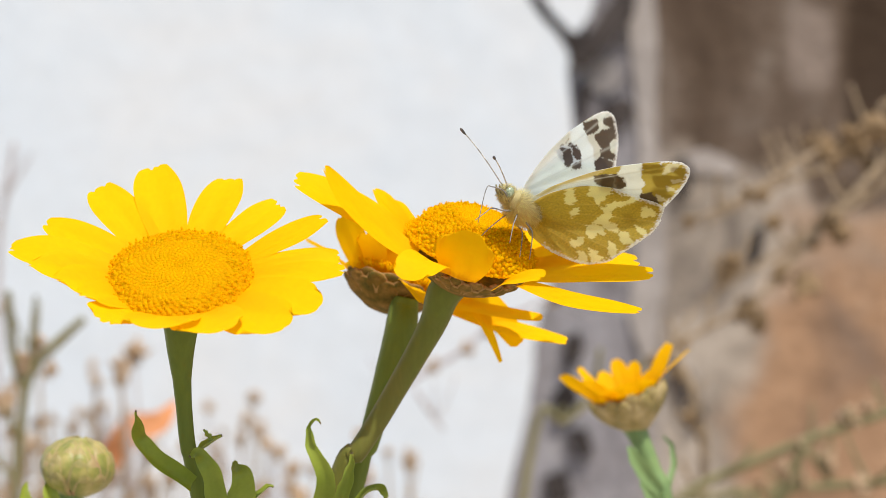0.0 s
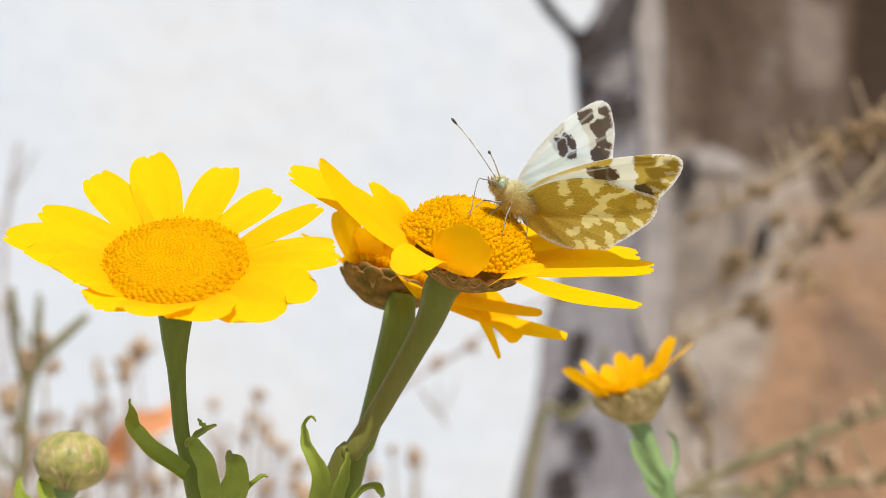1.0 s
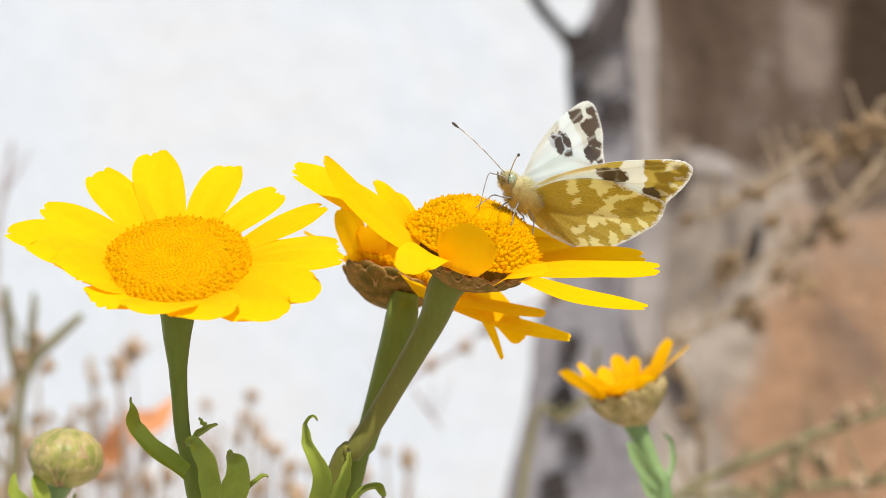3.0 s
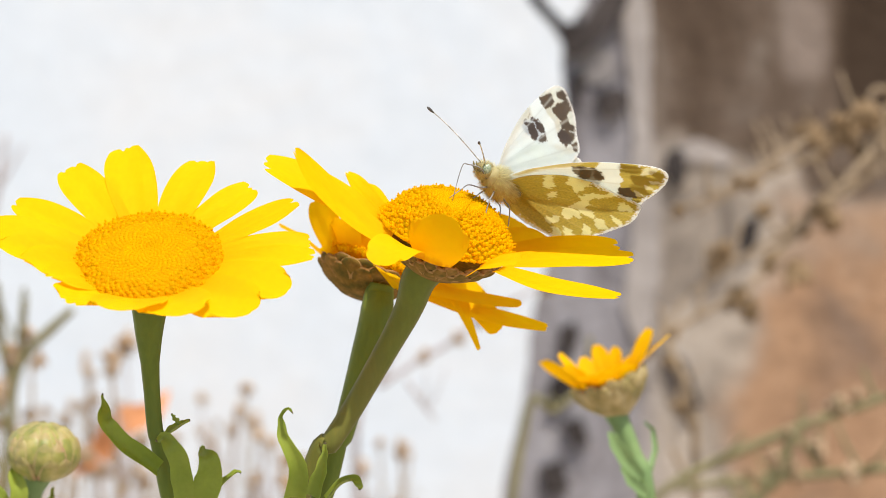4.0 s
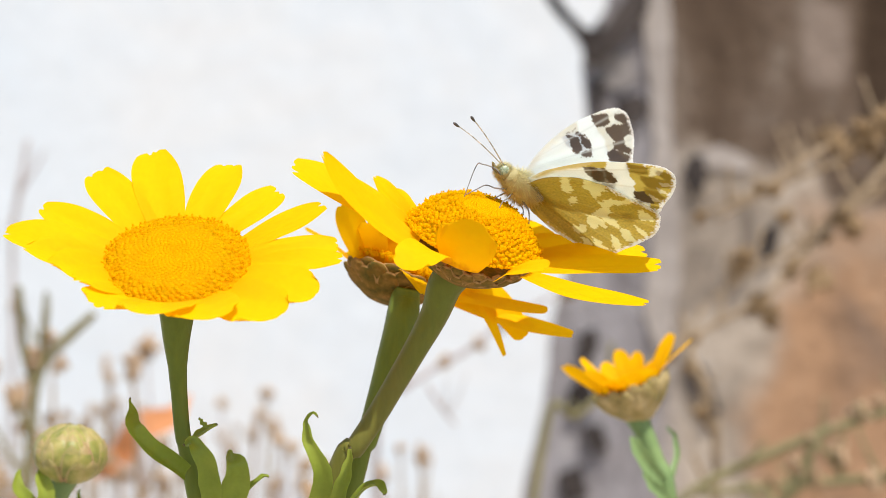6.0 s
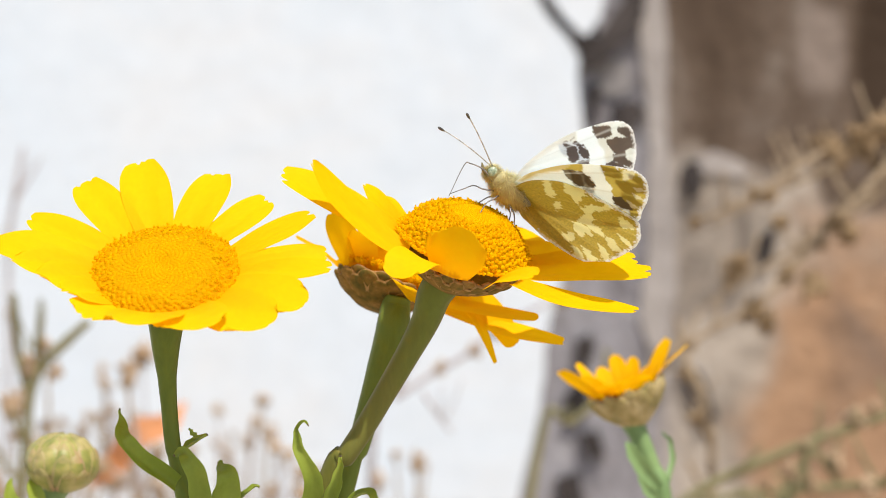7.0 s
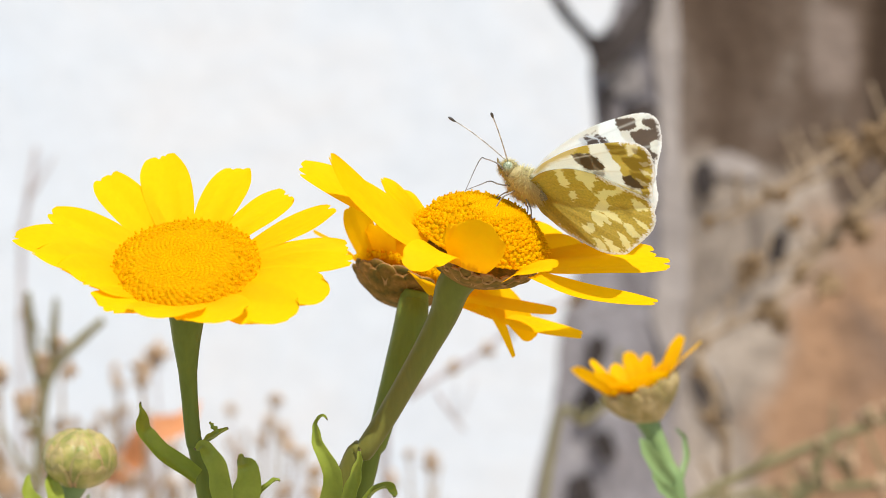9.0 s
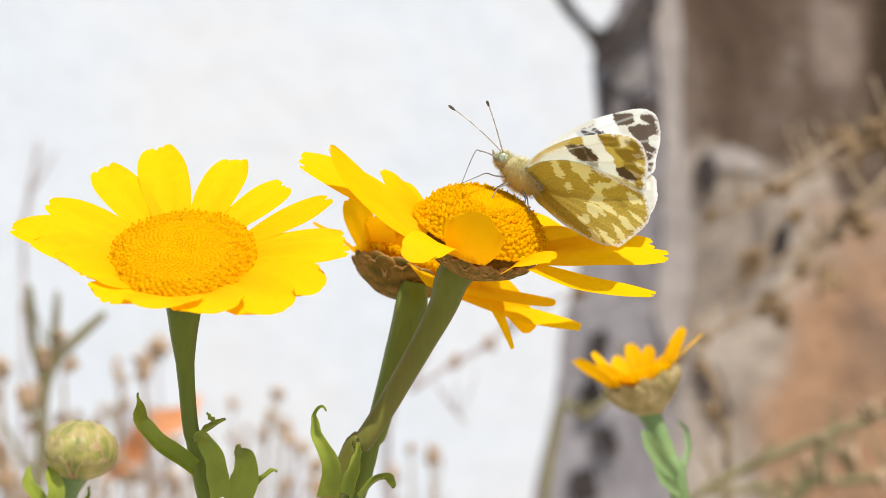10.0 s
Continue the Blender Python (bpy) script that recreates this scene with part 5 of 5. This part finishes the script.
# the thicket of dry stems low down before the whitewash
thicket = random.Random(77)
for n in range(34):
    deep = thicket.uniform(560, 980)
    k = (310 + deep) / 3688.5
    if n < 20:
        x, y = thicket.uniform(-60, 230), thicket.uniform(600, 880)
    else:
        x, y = thicket.uniform(200, 760), thicket.uniform(740, 900)
    top = Vector(((x - 784) * k, deep, (441 - y) * k))
    lean = thicket.uniform(-45, 45)
    foot = Vector((top.x + lean, deep + thicket.uniform(-20, 20), -450))
    mid = foot.lerp(top, 0.55) + Vector((thicket.uniform(-10, 10), 0, 0))
    fork = mid.lerp(top, 0.7)
    arm = fork + Vector((thicket.uniform(-22, 22), thicket.uniform(-10, 10), thicket.uniform(12, 34)))
    heads = [(tuple(top), thicket.uniform(4, 9)), (tuple(arm), thicket.uniform(3, 7)), (tuple(fork), thicket.uniform(3, 6))]
    weed("dry_weed", "forked dry stem with brown seed heads", foot / 1000 + Vector((0, 0, HIGH)), [
        ([tuple(foot), tuple(mid), tuple(fork), tuple(top)], [1.6, 1.2, 0.9, 0.6]), ([tuple(fork), tuple(fork.lerp(arm, 0.5) + Vector((2, 0, 0))), tuple(arm)], [0.9, 0.8, 0.5])],
        heads, (DRY, DRY_GREY, DRY)[n % 3], SEED, seed=200 + n, twigs=6)
# a rust-coloured dead leaf on a stalk
leaf_root = Vector((-0.258, 0.60, 0))
dead = thing("dead_leaf", leaf_root, "long rust-orange dead leaf, blurred among the weeds", "leaf")
part("blade", leaf_mesh([(-156.5, 600, -100.9), (-145.3, 600, -91.5), (-133.8, 592, -79), (-121.3, 590, -73.9), (-114.2, 596, -64.9)], [3, 11, 15, 10, 1.5], leaf_root, (0.3, -1, 0.6), RUST, 0.5, 0.2, False), dead)
v, f = tube([Vector(q) for q in ((-150.2, 600, -94.8), (-171.3, 600, -103.4), (-264.9, 600, -250), (-258.1, 600, -450))], [3.2, 2.8, 2.4, 2.4], 8, 20)
part("stalk", mesh_of("stalk", [M(*q) - leaf_root for q in v], f, DRY), dead)


# ---- all that moves ----
# seconds; place of the thorax in mm; yaw, pitch, roll of the body; lift of near and far wing; sweep of near forewing, hindwings, far forewing
FLIGHT = [
    (0, 13.51, 0.16, 6.82, 40.0, 30.2, -3.6, 38.4, 86.5, 5.9, -4.3, 4.6),
    (0.5, 13.40, -0.10, 6.46, 32.4, 30.0, -4.1, 32.4, 76.5, 8.4, -2.6, 5.7),
    (1, 13.18, 0.10, 7.17, 36.6, 28.2, -3.4, 35.3, 84.2, 6.4, -3.0, 5.8),
    (1.5, 13.36, -0.01, 7.31, 34.3, 29.0, -1.7, 19.6, 79.2, 8.2, -1.5, 6.8),
    (2, 13.77, 0.14, 7.01, 36.3, 29.4, -1.8, 25.0, 83.3, 7.9, -2.3, 4.6),
    (2.5, 13.82, 0.34, 7.43, 39.3, 29.5, -4.1, 34.5, 78.8, 5.7, -4.0, 4.8),
    (4, 14.77, 0.22, 8.13, 38.4, 28.6, -9.6, 29.4, 65.3, 8.4, 1.4, 2.3),
    (4.5, 14.64, -0.12, 8.39, 32.4, 28.4, -12.4, 35.5, 63.8, 10.2, 3.3, 2.2),
    (5, 14.47, -0.16, 8.12, 31.0, 31.6, -9.2, 28.9, 64.7, 8.5, 1.6, 2.0),
    (6.5, 14.00, -0.76, 8.19, 12.4, 34.9, -8.7, 37.0, 57.9, 9.7, 4.9, 7.0),
    (7, 13.80, -1.07, 8.75, 9.6, 38.8, -5.8, 33.0, 60.0, 6.6, 1.1, 3.7),
    (7.5, 13.65, -1.12, 8.79, 9.2, 39.5, -5.2, 33.1, 63.1, 5.6, 3.6, 5.4),
    (8, 13.82, -1.40, 8.50, 8.9, 39.9, -3.5, 30.4, 61.8, 5.3, -1.5, 3.6),
    (8.5, 13.77, -1.67, 8.78, 9.0, 40.3, -3.2, 32.4, 66.2, 3.7, -0.0, 4.8),
    (9, 13.49, -2.01, 8.63, 3.2, 37.6, -2.5, 34.5, 63.4, 2.1, -2.8, 3.9),
    (9.5, 13.01, -1.94, 9.00, 1.4, 36.0, -1.5, 33.2, 60.0, 4.8, 0.3, 5.2),
    (10, 13.06, -1.96, 8.95, -2.0, 35.6, -0.7, 34.6, 59.0, 6.3, 2.9, 5.5),
]
# seconds; then the way in which the two feelers point: across, towards the wall, up
FEELERS = [
    (0, -0.51, -0.55, 0.66, -0.19, -0.93, 0.32),
    (0.5, -0.46, -0.53, 0.72, -0.18, -0.94, 0.29),
    (1, -0.52, -0.51, 0.68, -0.15, -0.95, 0.28),
    (1.5, -0.57, -0.5, 0.65, -0.12, -0.95, 0.27),
    (2, -0.58, -0.51, 0.63, 0.01, -0.98, 0.21),
    (2.5, -0.61, -0.55, 0.57, 0.09, -0.98, 0.19),
    (4, -0.63, -0.44, 0.64, -0.09, -0.97, 0.21),
    (4.5, -0.59, -0.34, 0.73, -0.28, -0.91, 0.29),
    (5, -0.59, -0.42, 0.65, -0.31, -0.86, 0.37),
    (6.5, -0.59, -0.69, 0.41, -0.37, -0.71, 0.59),
    (7, -0.62, -0.65, 0.43, -0.3, -0.75, 0.58),
    (7.5, -0.65, -0.61, 0.45, -0.24, -0.79, 0.57),
    (8, -0.67, -0.59, 0.45, -0.22, -0.81, 0.55),
    (8.5, -0.69, -0.57, 0.45, -0.21, -0.82, 0.53),
    (9, -0.69, -0.53, 0.5, -0.2, -0.83, 0.52),
    (9.5, -0.66, -0.55, 0.51, -0.19, -0.82, 0.54),
    (10, -0.63, -0.56, 0.53, -0.19, -0.81, 0.56),
]
# wind: seconds; shift across, back and up in mm, lean in degrees
WIND = {
    "open": [(0, -0.27, 2.11, -0.47, 0.74), (0.5, -0.54, 0.84, -0.32, 0.78), (1, -0.27, 0.74, -0.02, 0.27), (1.5, 0.15, 0.76, -0.16, 0.04), (2, 0.11, 0.03, -0.29, -0.05), (2.5, 0, 0, -0, 0), (4, 0.14, -1.1, -0.55, -0.31), (4.5, 0.05, -1.3, -0.26, -0.15), (5, 0.26, -1.5, -0.54, -0.12), (6.5, 0.28, -2.1, -0.59, 0.1), (7, 0.22, -2.85, -0.58, 0.26), (7.5, 0.17, -2.69, -0.32, 0.05), (8, 0.39, -2.73, -0.5, 0.21), (8.5, 0.33, -3.16, -0.32, 0.27), (9, 0.46, -2.68, -0.61, 0.25), (9.5, -0.04, -2.88, -0.33, 0.48), (10, 0.12, -2.42, -0.33, 0.33)],
    "side": [(0, -0.48, 7.56, 0.1, 0.47), (0.5, -0.23, 5.22, -0.47, -0.05), (1, -0.41, 2.03, -0.05, 0.47), (1.5, -0.34, 2.49, 0.14, 0.34), (2, -0.12, 0.38, -0.08, 0.12), (2.5, 0, 0, -0, 0), (4, 0.18, -0.75, 0.2, 0.39), (4.5, 0.42, -0.88, 0.33, 0.24), (5, 0.26, -1.01, 0.11, 0.22), (6.5, 0.35, -1.41, -0.1, -0.06), (7, 0.22, -1.64, -0, 0.09), (7.5, 0.19, -2.48, 0.28, 0.26), (8, 0.27, -2.23, 0.11, 0.18), (8.5, 0.26, -2.6, 0.18, 0.12), (9, 0.18, -1.88, 0.07, 0.35), (9.5, 0.04, -1.55, 0.23, 0.34), (10, 0.15, -1.19, 0.21, 0.22)],
    "small": [(0, -0.62, 0, -0.07, 0.31), (0.5, 0.38, 0, -0.04, 0.06), (1, 0.22, 0, 0.34, -0.03), (1.5, -1.52, 0, -0.34, 0.39), (2, 0.17, 0, -0.17, 0.17), (2.5, 0, 0, 0, 0), (4, -0.23, 0, -0.02, 0.39), (4.5, 0.22, 0, 0.14, -0.01), (5, -0.48, 0, 0.22, 0.16), (6.5, -0.47, 0, -0.16, 0.47), (7, 0.05, 0, 0.45, 0.2), (7.5, -0.13, 0, 0.29, 0.15), (8, -0.24, 0, 0.3, 0.32), (8.5, -0.24, 0, 0.53, 0.16), (9, -0.49, 0, 0.34, 0.22), (9.5, -0.21, 0, 0.25, 0.46), (10, -0.21, 0, 0.47, 0.32)],
    "bud": [(0, 1.41, 0, -0.34, 0), (0.5, 1.12, 0, -0.1, 0), (1, 0.64, 0, -0.33, 0), (1.5, 0.53, 0, -0.25, 0), (2, 0.25, 0, -0.01, 0), (2.5, 0, 0, -0, 0), (4, -0.22, 0, 0.12, -0), (4.5, -0.3, 0, 0.05, -0), (5, 0.04, 0, 0.19, -0), (6.5, 0.11, 0, 0.11, 0), (7, 0.06, 0, 0.1, -0), (7.5, 0.1, 0, 0.22, 0), (8, 0.17, 0, 0.18, 0), (8.5, 0, 0, 0.33, 0), (9, 0.07, 0, -0.08, 0), (9.5, 0.07, 0, 0.09, 0), (10, 0.19, 0, 0.12, 0)],
}


def swayed(ob, rows):
    """A plant that leans and shifts a little in the wind."""
    root = Matrix.Translation(ob.location)
    mid = Vector((0, 0, HIGH))
    walk(ob, [(t, Matrix.Translation(mid + Vector((x, y, z)) / 1000) @ pose(0, 0, 0, 0, -lean, 0) @ Matrix.Translation(-mid) @ root)
              for t, x, y, z, lean in rows])


def body_turn(yaw, pitch, roll):
    return pose(0, 0, 0, 0, 0, 180 + yaw) @ pose(0, 0, 0, 0, -pitch, 0) @ pose(0, 0, 0, roll, 0, 0)


def motions():
    for ob, key in ((flower_a, "open"), (flower_b, "side"), (flower_c, "side"), (flower_d, "small"), (flower_e, "bud")):
        swayed(ob, WIND[key])
    walk(butterfly, [(t, Matrix.Translation(M(x, y, z)) @ body_turn(yaw, pitch, roll)) for t, x, y, z, yaw, pitch, roll, *_ in FLIGHT])
    for s in (1, -1):
        fore, hind = [], []
        for t, x, y, z, yaw, pitch, roll, near, far, sweep_near, sweep_hind, sweep_far in FLIGHT:
            lift, sweep = (near, sweep_near) if s > 0 else (far, sweep_far)
            fore.append((t, pose(0.0008, s * 0.001, 0.001) @ pose(0, 0, 0, s * lift, 0, 0) @ pose(0, 0, 0, 0, 0, s * sweep)))
            hind.append((t, pose(-0.0012, s * 0.001, 0.0008) @ pose(0, 0, 0, s * lift, 0, 0) @ pose(0, 0, -0.00035, 0, 0, s * sweep_hind)))
        walk(wings["fore", s], fore)
        walk(wings["hind", s], hind)
    for ob, k, s in ((antennae[1], 0, -1), (antennae[0], 1, 1)):
        rows = []
        for row, (t, *way) in zip(FLIGHT, FEELERS):
            d = Vector(way[3 * k:3 * k + 3]).normalized()
            z = Vector((0, 0, 1))
            z = (z - d * z.dot(d)).normalized()
            turn = Matrix((d, z.cross(d), z)).transposed().to_4x4()
            rows.append((t, pose(0.0048, s * 0.0005, 0.0009) @ body_turn(*row[4:7]).inverted() @ turn))
        walk(ob, rows)


motions()
